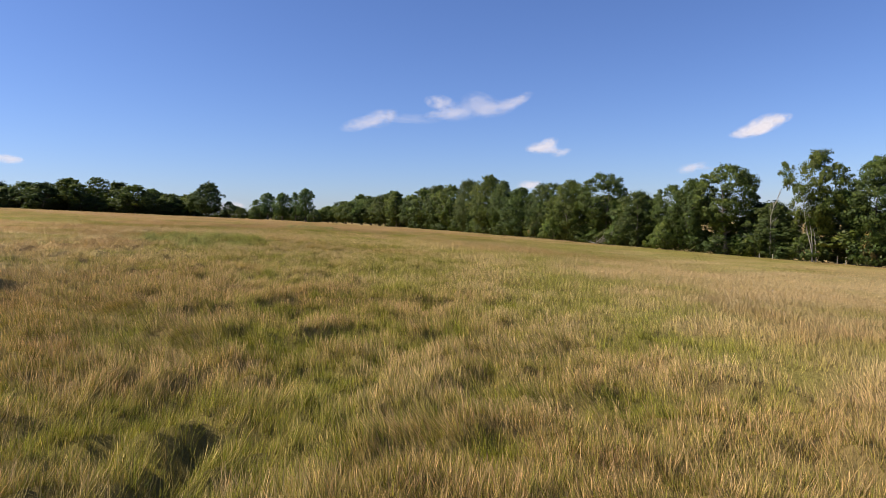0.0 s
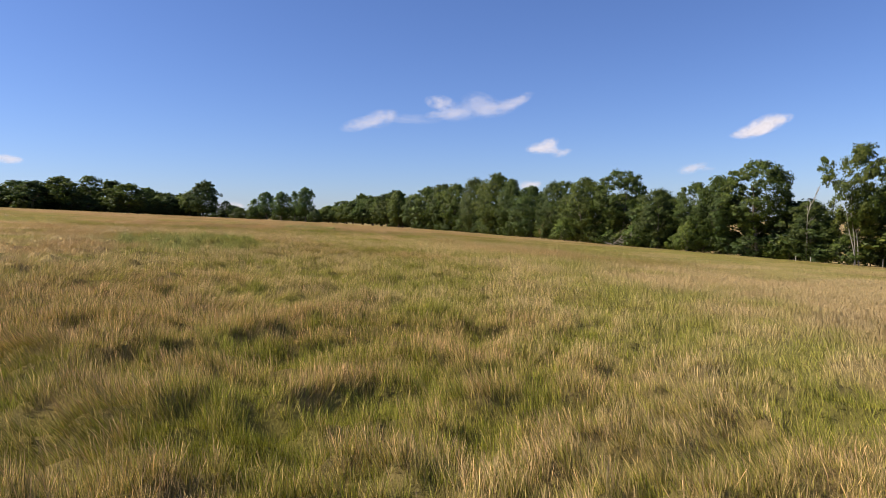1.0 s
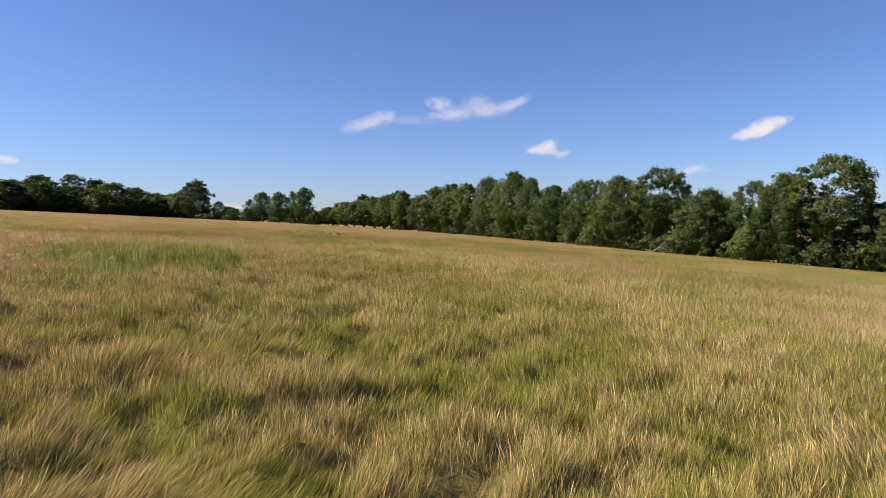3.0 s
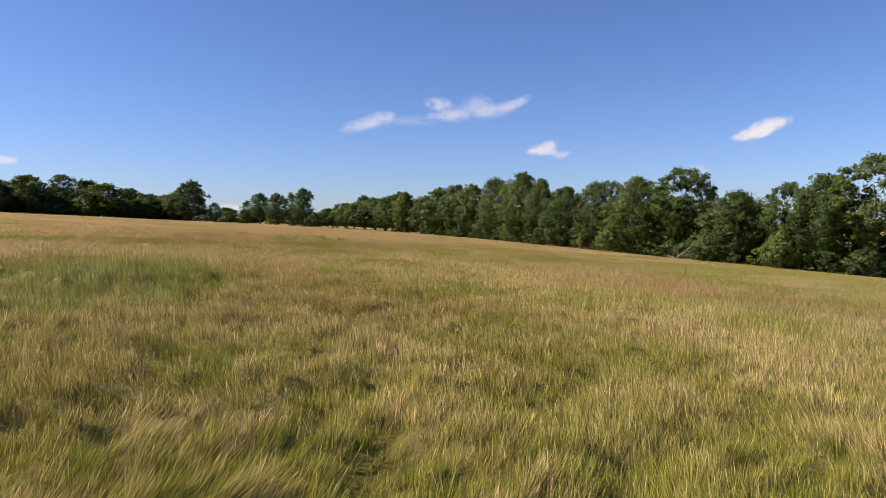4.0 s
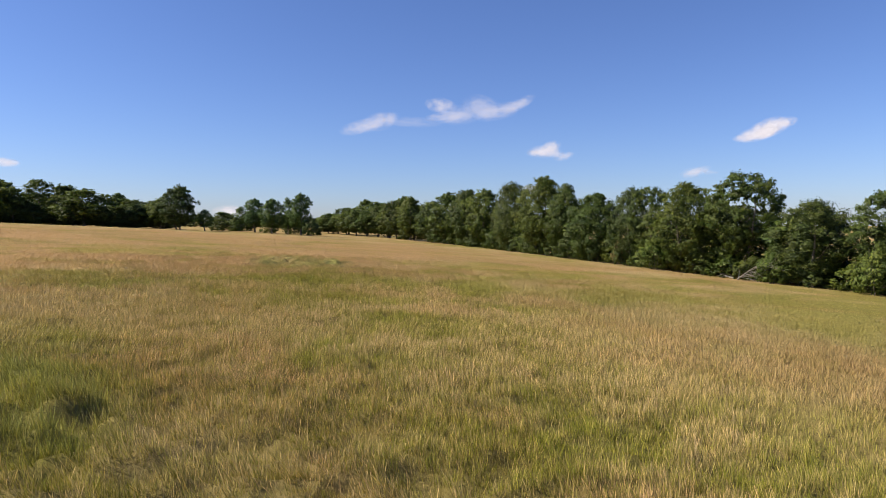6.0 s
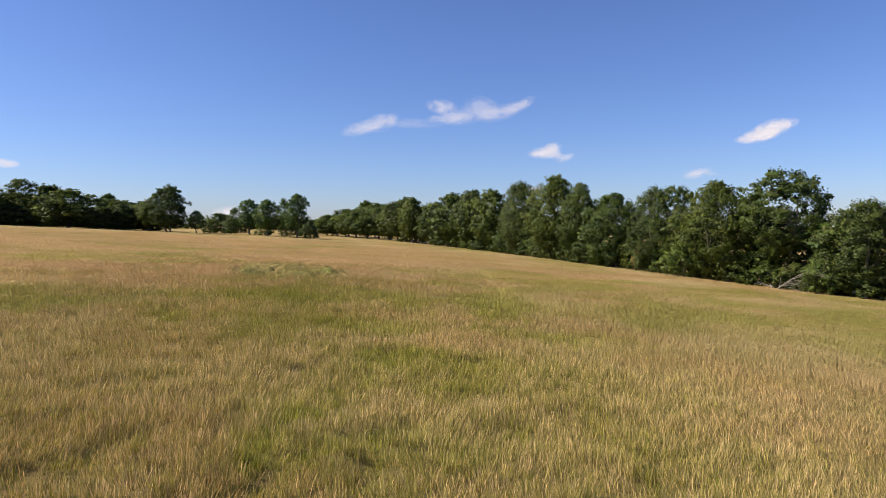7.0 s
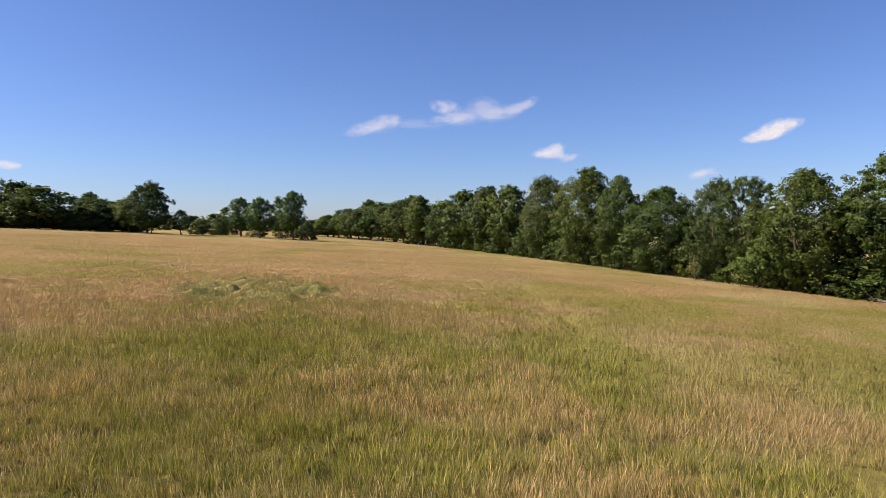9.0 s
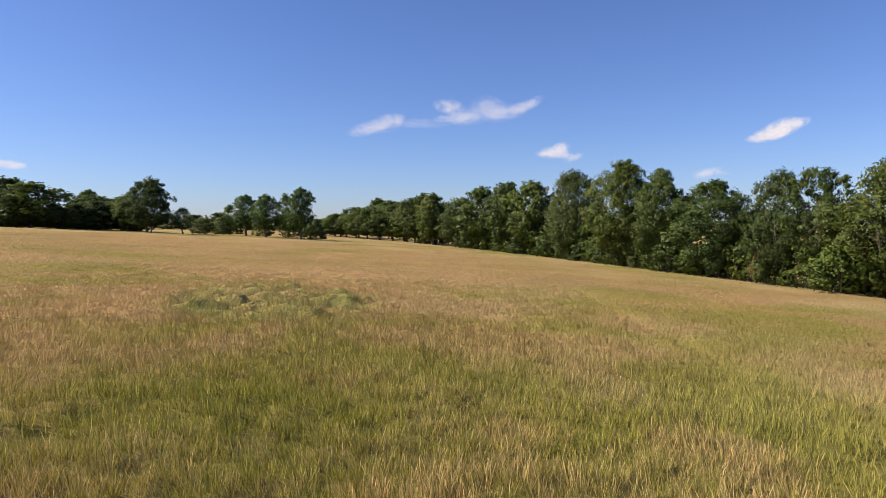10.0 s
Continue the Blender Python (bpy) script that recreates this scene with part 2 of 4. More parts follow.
def spot(x, y, cx, cy, rx, ry, turn=0.0):
    """1 in the middle of an elliptical patch, 0 outside it."""
    c, s = math.cos(radians(turn)), math.sin(radians(turn))
    u, v = ((x - cx) * c + (y - cy) * s) / rx, (-(x - cx) * s + (y - cy) * c) / ry
    return np.clip(1.6 - 1.6 * (u * u + v * v), 0, 1)


def lane(y):
    """Middle line of the strip of meadow that is seen from closest by."""
    return np.interp(y, [0, 20, 48, 66, 85, 120], [0, -4.3, -9, -10.5, -15.4, -19])


def seen_from(x, y):
    """Rough distance from which a spot of the meadow is looked at."""
    least = np.interp(y, [30, 45, 60, 90], [9.0, 10.5, 12.5, 12.0])
    return np.maximum(least, np.hypot(1.4 * np.abs(x - lane(y)), np.maximum(0, y - 84)))


def roughness_at(x, y):
    """How tussocky the stand is: most at the near end and on the west side."""
    r = np.interp(y, [0, 36, 58, 75, 130], [1.0, 1.0, 0.75, 0.4, 0.3])
    return np.clip(r * np.interp(x - lane(y), [-25, 2, 14, 30], [1.15, 1.0, 0.6, 0.4]), 0, 1)


def ridges(x, y):
    """0 to 1: wind-laid waves of tall grass, long in one direction and short across it."""
    u, v = 0.8 * x + 0.6 * y, -0.6 * x + 0.8 * y
    n = field_noise(u / 2.4, v, 0.9, 51) * 0.45 + field_noise(u / 1.9, v, 0.42, 52) * 0.35 + field_noise(u / 1.5, v, 0.2, 53) * 0.2
    return np.clip((n - 0.5) * 1.9 + 0.5, 0, 1)


GREEN_SPOTS = [(-29, 71, 9, 7, 10), (-22, 61, 7, 6, 20), (-25, 66, 7, 7, 0), (0, 130, 7, 12, 15), (52, 94, 6, 16, 33), (36, 122, 4, 16, 33),
               (-2.2, 42.0, 3.7, 4.7, 0), (-1.8, 30.0, 2.4, 2.1, 0), (-7.5, 31.5, 1.6, 1.3, 0), (-9.9, 34.6, 2.0, 1.1, 0), (-1.9, 50.4, 5.5, 4.7, 0), (-11.2, 47.9, 2.0, 1.4, 0),
               (-8.1, 63.1, 3.9, 3.2, 0), (-15.3, 89.7, 6.3, 3.6, 0), (0.2, 98.8, 7.0, 5.0, 0), (-24.2, 97.7, 4.9, 3.7, 0), (-19.2, 98.7, 5.5, 3.7, 0), (-4.3, 124.0, 7.1, 9.0, 0),
               (-2.1, 111.3, 5.8, 4.8, 0), (-4.4, 11.2, 3.7, 3.2, 0)]
DRY_SPOTS = [(-8.8, 29.6, 1.9, 1.6, 0), (2.8, 77.4, 15.2, 13.2, 0), (-10.6, 60.8, 6.3, 12.7, 0), (-19.6, 83.1, 2.8, 2.1, 0), (-9.3, 86.2, 6.2, 2.2, 0), (-13.0, 110.4, 9.3, 3.7, 0),
               (-9.5, 98.2, 2.1, 2.2, 0), (-17.6, 67.5, 3.5, 4.6, 0), (3.9, 75.5, 4.3, 5.7, 0), (-17.0, 28.9, 5.2, 9.7, 0)]
PALE_SPOTS = [(-25.0, 119.0, 6.6, 8.0, 5, 0.72), (-24.5, 63.5, 8, 6.5, 10, 1.0), (-20.5, 57.0, 4.2, 4.0, 0, 0.9)]
# dark gaps between the tussocks: where they lie
POCKET_SPOTS = [
    (-5.9, 10.1), (-4.3, 10.2), (-7.1, 14.3), (4.2, 14.0), (1.2, 16.0), (2.9, 14.0), (-2.8, 32.7), (-1.3, 9.7), (-14.3, 37.6), (8.3, 15.7),
    (6.5, 18.3), (-16.3, 38.3), (-12.8, 36.1), (-10.3, 34.4), (-6.7, 31.8), (-3.0, 32.2), (0.0, 31.7), (-5.0, 31.0), (-3.4, 28.9), (-1.7, 29.3),
    (-7.1, 30.4), (-8.0, 30.7), (-10.7, 33.4), (-12.5, 56.6), (-9.6, 51.8), (-7.2, 50.2), (-7.9, 49.0), (-17.0, 54.6), (-28.4, 73.2), (-13.3, 46.1),
    (-19.7, 54.2), (-14.0, 66.2), (-17.3, 60.9), (-19.0, 68.6), (-19.5, 83.6), (-15.9, 83.7), (-12.1, 84.2), (-8.3, 84.2), (-6.1, 84.0), (-1.8, 84.7),
    (-16.7, 82.9), (-14.4, 88.3), (-17.2, 78.3), (-26.9, 125.1), (-22.6, 115.9), (-25.4, 115.8), (-17.8, 100.4), (-20.1, 99.0)]
pocket_size = random.Random(3)
POCKETS = [(*at, pocket_size.uniform(0.22, 0.48), pocket_size.uniform(0.4, 0.9)) for at in POCKET_SPOTS]
# the three deepest
POCKETS[:3] = [(-5.85, 10.1, 0.46, 1.15), (-4.25, 9.9, 0.36, 1.1), (-7.05, 14.0, 0.25, 0.8)]


def plants_at(x, y):
    """Shares of green-leaved, russet-headed and pale plants, as columns."""
    broad = field_noise(x, y * 1.0, 14, 3) * 0.6 + field_noise(x, y, 5, 4) * 0.4
    fine = field_noise(x, y, 1.7, 5)
    band = field_noise(x * 0.35 + y * 0.1, y, 9, 6)
    close = np.clip(1.3 - seen_from(x, y) / 40, 0, 1)
    tuft = (0.42 - ridges(x, y)) * roughness_at(x, y) + 0.35 * (0.5 - field_noise(x, y, 0.36, 21))
    patch = field_noise(x * 0.8, y, 3.4, 9)
    green = np.clip((broad * 0.42 + band * 0.30 + patch * 0.34 + fine * 0.24 - 0.59 + 0.06 * close + 0.65 * tuft * close + 0.14 * np.clip((y - 72) / 25, 0, 1) * np.clip((150 - y) / 40, 0, 1)) * 2.9, 0.03, 0.95)
    dry = 0.5 * spot(x, y, -10, 165, 24, 40)
    for cx, cy, rx, ry, a in DRY_SPOTS:
        dry = np.maximum(dry, spot(x, y, cx, cy, rx, ry, a) * (0.4 + 0.6 * patch))
    green = green * (1 - 0.75 * dry)
    green = np.maximum(green, 0.38 * spot(x, y, 42, 85, 24, 26, 30) * (0.5 + band))
    for cx, cy, rx, ry, a in GREEN_SPOTS:
        green = np.maximum(green, spot(x, y, cx, cy, rx, ry, a) * (0.2 + 0.5 * fine + 0.4 * patch))
    red = spot(x, y, -60, 150, 75, 62, 0) * 0.85
    russet = red + np.clip((field_noise(x, y, 11, 7) * 0.6 + field_noise(x, y, 3.1, 8) * 0.4 - 0.38) * 2.6, 0, 1)
    russet = np.clip(russet + 0.25 * dry, 0, 1)
    pale = np.zeros_like(green)
    for cx, cy, rx, ry, a, thick in PALE_SPOTS:
        pale = np.maximum(pale, thick * np.clip(spot(x, y, cx, cy, rx, ry, a) * (0.1 + 1.1 * field_noise(x, y, 1.3, 55)), 0, 1))
    # last column grows with viewing distance; the ground's painted shade fades with it
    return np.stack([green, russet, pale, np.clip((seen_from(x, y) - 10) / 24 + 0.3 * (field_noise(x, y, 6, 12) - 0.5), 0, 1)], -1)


def set_plants(me, x, y):
    at = me.attributes.new("plants", "FLOAT_COLOR", "POINT")
    at.data.foreach_set("color", plants_at(x, y).astype(np.float32).ravel())


def mesh_from(name, verts, tris, uvs=None, smooth=False):
    """A triangle mesh from arrays; uvs one per vertex."""
    me = bpy.data.meshes.new(name)
    me.vertices.add(len(verts))
    me.vertices.foreach_set("co", np.asarray(verts, np.float32).ravel())
    me.loops.add(3 * len(tris))
    me.loops.foreach_set("vertex_index", np.asarray(tris, np.int32).ravel())
    me.polygons.add(len(tris))
    me.polygons.foreach_set("loop_start", np.arange(0, 3 * len(tris), 3, dtype=np.int32))
    if uvs is not None:
        layer = me.uv_layers.new(name="UVMap")
        layer.data.foreach_set("uv", np.asarray(uvs, np.float32)[np.asarray(tris).ravel()].ravel())
    if smooth:
        me.polygons.foreach_set("use_smooth", np.ones(len(tris), bool))
    me.update(calc_edges=True)
    return me


def part(name, me, mat, parent, label=""):
    ob = new(name, me)
    if not me.materials:
        me.materials.append(mat)
    ob.parent = parent
    if label:
        ob["label"] = label
    return ob


def strip(x, y, inset=0.0):
    """1 on the strip of meadow that is seen from close by, 0 beyond its rim."""
    u = x - lane(y)
    a = np.clip((u + 26 - inset) / 3, 0, 1) * np.clip((16 - inset - u) / 3, 0, 1)
    b = np.clip((y - 3 - inset) / 3, 0, 1) * np.clip((140 - inset - y) / 3, 0, 1)
    return np.minimum(a, b)


def turf(x, y):
    return land(x, y) + 0.10 * (field_noise(x, y, 7, 11) - 0.5)


# ---- ground: one sheet out to the horizon, fine near the field ----
def build_ground():
    def axis(lo, hi, fine):
        core = np.arange(lo, hi + 0.1, fine)
        out = np.geomspace(6, 4200, 26)
        return np.concatenate([lo - out[::-1], core, hi + out])
    xs, ys = axis(-180, 110, 2.5), axis(-30, 330, 2.5)
    gx, gy = np.meshgrid(xs, ys, indexing="ij")
    x, y = gx.ravel(), gy.ravel()
    z = turf(x, y) - 1.2 * strip(x, y, 3.0)
    n, m = len(xs), len(ys)
    i, j = np.meshgrid(np.arange(n - 1), np.arange(m - 1), indexing="ij")
    a = (i * m + j).ravel()
    tris = np.concatenate([np.stack([a, a + m, a + m + 1], -1), np.stack([a, a + m + 1, a + 1], -1)])
    me = mesh_from("ground", np.stack([x, y, z], -1), tris, smooth=True)
    set_plants(me, x, y)
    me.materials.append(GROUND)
    tagged(new("ground", me), "gently sloping hay meadow soil under tall dry grass", "ground", kind="structure")


build_ground()


# ---- tall meadow grass ----
def scatter(rs, rho, fall):
    """Random spots over the field, rho a square metre where it is seen from nearest, fewer with distance."""
    xs, ys = [], []
    for x0, y0 in [(a, b) for a in range(-170, 80, 10) for b in range(0, 300, 10)]:
        near = min(float(seen_from(np.array(px), np.array(py))) for px in (x0, x0 + 5, x0 + 10) for py in (y0, y0 + 5, y0 + 10))
        n = int(rho * (9.0 / near) ** fall * 100)
        x, y = x0 + 10 * rs.rand(n), y0 + 10 * rs.rand(n)
        keep = rs.rand(n) < (near / seen_from(x, y)) ** fall
        xs.append(x[keep]), ys.append(y[keep])
    x, y = np.concatenate(xs), np.concatenate(ys)
    # none where nobody looks or under the trees
    keep = (y > 7.5) & (np.abs(x) < 0.78 * (y + 8)) & (x < np.interp(y, EDGE_Y, EDGE_X) + 3)
    return x[keep], y[keep]


def tufts_at(x, y):
    return field_noise(x, y, 0.5, 21) * 0.6 + field_noise(x, y, 1.1, 22) * 0.4


def bare_at(x, y):
    return np.clip((0.40 - field_noise(x, y, 0.8, 28) * 0.5 - field_noise(x, y, 2.1, 29) * 0.5) * 9, 0, 1) * roughness_at(x, y)


def matted(x, y):
    """Height of the matted grass over the turf: tussocks and hollows, rougher at the near end of the field."""
    r = roughness_at(x, y)
    h = 0.12 * (field_noise(x, y, 5.5, 23) - 0.5) + (0.10 + 0.90 * r) * (0.42 * (tufts_at(x, y) - 0.5) + 0.25 * (field_noise(x, y, 1.5, 24) - 0.5))
    h = h + 0.60 * r * (ridges(x, y) - 0.55) - 0.06 * bare_at(x, y) - 0.07
    wob = 0.3 * (field_noise(x, y, 0.4, 35) - 0.5), 0.5 * (field_noise(x, y, 0.4, 36) - 0.5)
    for cx, cy, rx, ry in POCKETS:
        near = (np.abs(x - cx) < 4 * rx + 0.5) & (np.abs(y - cy) < 4 * ry + 0.5)
        if near.any():
            px, py = x[near] + wob[0][near], y[near] + wob[1][near]
            hole = np.exp(-((px - cx) / (0.95 * rx)) ** 2 - ((py - cy) / (0.95 * ry)) ** 2)
            rim = np.exp(-((px - cx) / (2.1 * rx)) ** 2 - ((py - cy) / (1.9 * ry)) ** 2)
            h[near] += 0.12 * rim - (0.95 if (cx, cy, rx, ry) in POCKETS[:3] else 0.45) * hole
    for cx, cy, rx, ry, turn, thick in PALE_SPOTS[:2]:
        h = h + spot(x, y, cx, cy, rx, ry, turn) * (1.15 * (field_noise(x, y, 0.9, 37) - 0.42))
    return np.clip(h, -1.05, 0.45)


def in_hollow(x, y):
    """1 in the trodden and rotted hollows where hardly anything stands."""
    deep = np.zeros_like(x)
    for cx, cy, rx, ry in POCKETS[:3]:
        deep = np.maximum(deep, np.exp(-((x - cx) / (1.0 * rx)) ** 2 - ((y - cy) / (1.0 * ry)) ** 2))
    return deep


def root_height(x, y):
    return turf(x, y) + strip(x, y) * matted(x, y) - 0.02


def build_thatch():
    """The matted lower layer of the near strip, a fine relief sheet."""
    u, v = np.arange(-26, 16.01, 0.3), np.arange(3, 140.01, 0.3)
    gu, gv = np.meshgrid(u, v, indexing="ij")
    x, y = (gu + lane(gv)).ravel(), gv.ravel()
    z = turf(x, y) + strip(x, y) * matted(x, y) - 0.04 * (strip(x, y) < 0.05)
    n, m = len(u), len(v)
    i, j = np.meshgrid(np.arange(n - 1), np.arange(m - 1), indexing="ij")
    a = (i * m + j).ravel()
    tris = np.concatenate([np.stack([a, a + m, a + m + 1], -1), np.stack([a, a + m + 1, a + 1], -1)])
    me = mesh_from("matted_grass", np.stack([x, y, z], -1), tris, smooth=True)
    set_plants(me, x, y)
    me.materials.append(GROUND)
    tagged(new("matted_grass", me), "matted olive lower layer of the meadow grass", "grass", kind="stuff")


def lean(rs, x, y):
    """Which way shoots lie over: before the wind, in swirls, and each one's own way."""
    swirl = 2 * math.pi * (0.5 * field_noise(x, y, 9, 25) + 0.4 * field_noise(x, y, 2.2, 27))
    amount = 0.08 + 0.75 * roughness_at(x, y) * field_noise(x, y, 2.2, 26) ** 1.5
    own = 2 * math.pi * rs.rand(len(x))
    return amount * np.cos(swirl) + 0.2 * np.cos(own) + 0.12, amount * np.sin(swirl) + 0.2 * np.sin(own)


def shoot_mesh(name, verts, tris, uv, plants, per, label):
    me = mesh_from(name, verts.reshape(-1, 3), tris, uv.reshape(-1, 2))
    at = me.attributes.new("plants", "FLOAT_COLOR", "POINT")
    at.data.foreach_set("color", np.repeat(plants, per, axis=0).astype(np.float32).ravel())
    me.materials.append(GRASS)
    tagged(new(name, me), label, "grass", kind="stuff")


def tufted(rs, x, y, each, reach):
    """Several shoots for each spot, sprung from one root and spreading outwards: places, outward lean and the tuft's number."""
    tuft = np.repeat(np.arange(len(x)), each)
    a, r = 2 * math.pi * rs.rand(len(tuft)), np.sqrt(rs.rand(len(tuft)))
    size = reach * (seen_from(x, y)[tuft] / 9.0) ** 0.8 * (0.6 + 0.8 * rs.rand(len(x)))[tuft]
    return x[tuft] + size * r * np.cos(a), y[tuft] + size * r * np.sin(a), 0.42 * r * np.cos(a), 0.42 * r * np.sin(a), tuft


def build_leaves():
    rs = np.random.RandomState(5)
    x, y = scatter(rs, 116.0, 2.0)
    keep = rs.rand(len(x)) < (0.35 + 1.0 * tufts_at(x, y)) * (1 - 0.6 * bare_at(x, y)) * (1 - 0.95 * in_hollow(x, y))
    x, y, ox, oy, tuft = tufted(rs, x[keep], y[keep], 8, 0.10)
    n = len(x)
    plants = plants_at(x, y)
    # every tuft is a plant of its own, greener or drier than the next
    plants[:, 0] = np.clip(plants[:, 0] + (rs.rand(tuft[-1] + 1)[tuft] - 0.5) * 0.5, 0, 1)
    plants[:, 1] = np.clip(plants[:, 1] + (rs.rand(tuft[-1] + 1)[tuft] - 0.5) * 0.6, 0, 1)
    far = np.clip((seen_from(x, y) - 24) / 30, 0, 1)
    h = (0.17 + 0.27 * rs.rand(n) ** 1.2) * (0.55 + 0.9 * field_noise(x, y, 0.5, 33)) * (1 + 1.1 * plants[:, 2]) * (1 + 0.7 * roughness_at(x, y) * (ridges(x, y) - 0.6)) * (0.7 + 0.6 * rs.rand(tuft[-1] + 1)[tuft])
    h *= 1 - 0.7 * far
    lx, ly = lean(rs, x, y)
    lx, ly = lx + ox, ly + oy
    w = np.minimum(0.0056 * (seen_from(x, y) / 9.0) ** 0.75 * (0.6 + 0.8 * rs.rand(n)), 0.030)
    face = 2 * math.pi * rs.rand(n)
    root = np.stack([x, y, root_height(x, y)], -1)
    side = np.stack([np.cos(face) * w, np.sin(face) * w, 0 * w], -1)
    tip = root + np.stack([lx * h, ly * h, h * np.sqrt(np.clip(1 - 0.5 * (lx ** 2 + ly ** 2), 0.2, 1))], -1)
    verts = np.stack([root - side, root + side, tip], 1)
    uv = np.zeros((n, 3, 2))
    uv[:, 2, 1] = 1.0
    # far blades leave out most of the painted root shade
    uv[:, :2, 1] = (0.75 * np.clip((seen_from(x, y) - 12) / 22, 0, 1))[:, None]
    # leaves take on the seed-head colour with viewing distance
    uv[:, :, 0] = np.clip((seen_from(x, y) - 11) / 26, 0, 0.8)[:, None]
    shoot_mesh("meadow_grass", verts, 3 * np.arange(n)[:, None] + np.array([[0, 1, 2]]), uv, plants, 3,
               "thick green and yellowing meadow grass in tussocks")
    print("leaves", n)


def build_heads():
    rs = np.random.RandomState(6)
    x, y = scatter(rs, 74.0, 1.75)
    plants = plants_at(x, y)
    crest = np.clip(0.25 + 1.5 * (ridges(x, y) - 0.25), 0.15, 1.2) * roughness_at(x, y) + 1 - roughness_at(x, y)
    keep = rs.rand(len(x)) < crest * (1 - 0.72 * plants[:, 0]) * (1 - 0.85 * plants[:, 2]) * (1 - 0.8 * bare_at(x, y)) * (1 - in_hollow(x, y)) * (0.2 + 0.6 * field_noise(x, y, 2.4, 31) + 0.6 * field_noise(x, y, 0.45, 34))
    x, y, ox, oy, tuft = tufted(rs, x[keep], y[keep], 4, 0.12)
    n = len(x)
    plants = plants_at(x, y)
    plants[:, 1] = np.clip(plants[:, 1] + (rs.rand(tuft[-1] + 1)[tuft] - 0.5) * 0.8, 0, 1)
    h = (0.28 + 0.26 * rs.rand(n)) * (1 - 0.5 * np.clip((seen_from(x, y) - 24) / 30, 0, 1))
    lx, ly = lean(rs, x, y)
    lx, ly = lx + ox, ly + oy
    w = np.minimum(0.0040 * (seen_from(x, y) / 9.0) ** 0.5 * (0.6 + 0.8 * rs.rand(n)), 0.018)
    face = 2 * math.pi * rs.rand(n)
    root = np.stack([x, y, root_height(x, y)], -1)
    side = np.stack([np.cos(face) * w, np.sin(face) * w, 0 * w], -1)
    top = root + np.stack([lx * h, ly * h, h * np.sqrt(np.clip(1 - 0.5 * (lx ** 2 + ly ** 2), 0.2, 1))], -1)
    # plume widest a hand below its tip, tapering into the stem
    span = (0.25 + 0.2 * rs.rand(n))[:, None]
    wide = top + (root - top) * span * 0.6
    verts = np.stack([root, wide - side, wide + side, top], 1)
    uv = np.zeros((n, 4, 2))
    # stalks carry less of the painted root shade, least far off
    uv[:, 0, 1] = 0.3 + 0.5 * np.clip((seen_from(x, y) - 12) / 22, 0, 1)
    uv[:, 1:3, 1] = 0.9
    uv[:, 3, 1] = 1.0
    uv[:, :, 0] = 1.0
    b = 4 * np.arange(n)[:, None]
    tris = np.concatenate([b + np.array([[0, 2, 1]]), b + np.array([[1, 2, 3]])])
    shoot_mesh("seed_stalks", verts, tris, uv, plants, 4, "dry straw-coloured seed stalks over the meadow grass")
    print("heads", n)


EDGE_Y = [60, 80, 99, 120, 142, 165, 192, 245, 274, 300]
EDGE_X = [88, 73, 59.5, 45, 31, 20.5, 10, -8, -22, -34]
build_thatch()
build_leaves()
build_heads()


# ---- trees ----
def tube(points, radii, sides=6):
    """A tapered tube along points, as vertex and triangle lists."""
    verts, tris = [], []
    for k, (p, r) in enumerate(zip(points, radii)):
        p = Vector(p)
        q = Vector(points[min(k + 1, len(points) - 1)]) - Vector(points[max(k - 1, 0)])
        u = q.orthogonal().normalized()
        v = q.normalized().cross(u)
        for s in range(sides):
            a = 2 * math.pi * s / sides
            verts.append(p + r * (math.cos(a) * u + math.sin(a) * v))
    for k in range(len(points) - 1):
        for s in range(sides):
            a, b = k * sides + s, k * sides + (s + 1) % sides
            tris += [(a, b, b + sides), (a, b + sides, a + sides)]
    return verts, tris


def joined(pieces):
    verts, tris = [], []
    for v, t in pieces:
        o = len(verts)
        verts += [tuple(p) for p in v]
        tris += [tuple(i + o for i in f) for f in t]
    return np.array(verts), np.array(tris)


def bough(rng, start, out, length, r, bend_up, steps=5):
    pts, p, way = [Vector(start)], Vector(start), Vector(out).normalized()
    for k in range(steps):
        way = (way + Vector((rng.uniform(-.18, .18), rng.uniform(-.18, .18), bend_up + rng.uniform(-.1, .1)))).normalized()
        p = p + way * (length / steps)
        pts.append(p.copy())
    return pts, [r * (1 - 0.85 * k / steps) for k in range(steps + 1)]


PROFILES = {  # crown radius, by share of the crown's height
    "round": ([0, 0.12, 0.35, 0.6, 0.8, 0.93, 1.0], [0.55, 0.82, 1.0, 0.95, 0.75, 0.45, 0.1]),
    "oval": ([0, 0.15, 0.4, 0.65, 0.85, 1.0], [0.6, 0.92, 1.0, 0.92, 0.7, 0.25]),
    "poplar": ([0, 0.15, 0.4, 0.65, 0.85, 1.0], [0.5, 0.85, 1.0, 0.92, 0.7, 0.25]),
    "spreading": ([0, 0.15, 0.4, 0.65, 0.85, 1.0], [0.28, 0.5, 0.92, 1.0, 0.82, 0.3]),
    "vase": ([0, 0.2, 0.45, 0.7, 0.88, 1.0], [0.35, 0.5, 0.75, 1.0, 0.85, 0.25]),
    "bush": ([0, 0.2, 0.5, 0.8, 1.0], [0.85, 1.0, 0.92, 0.6, 0.1]),
}


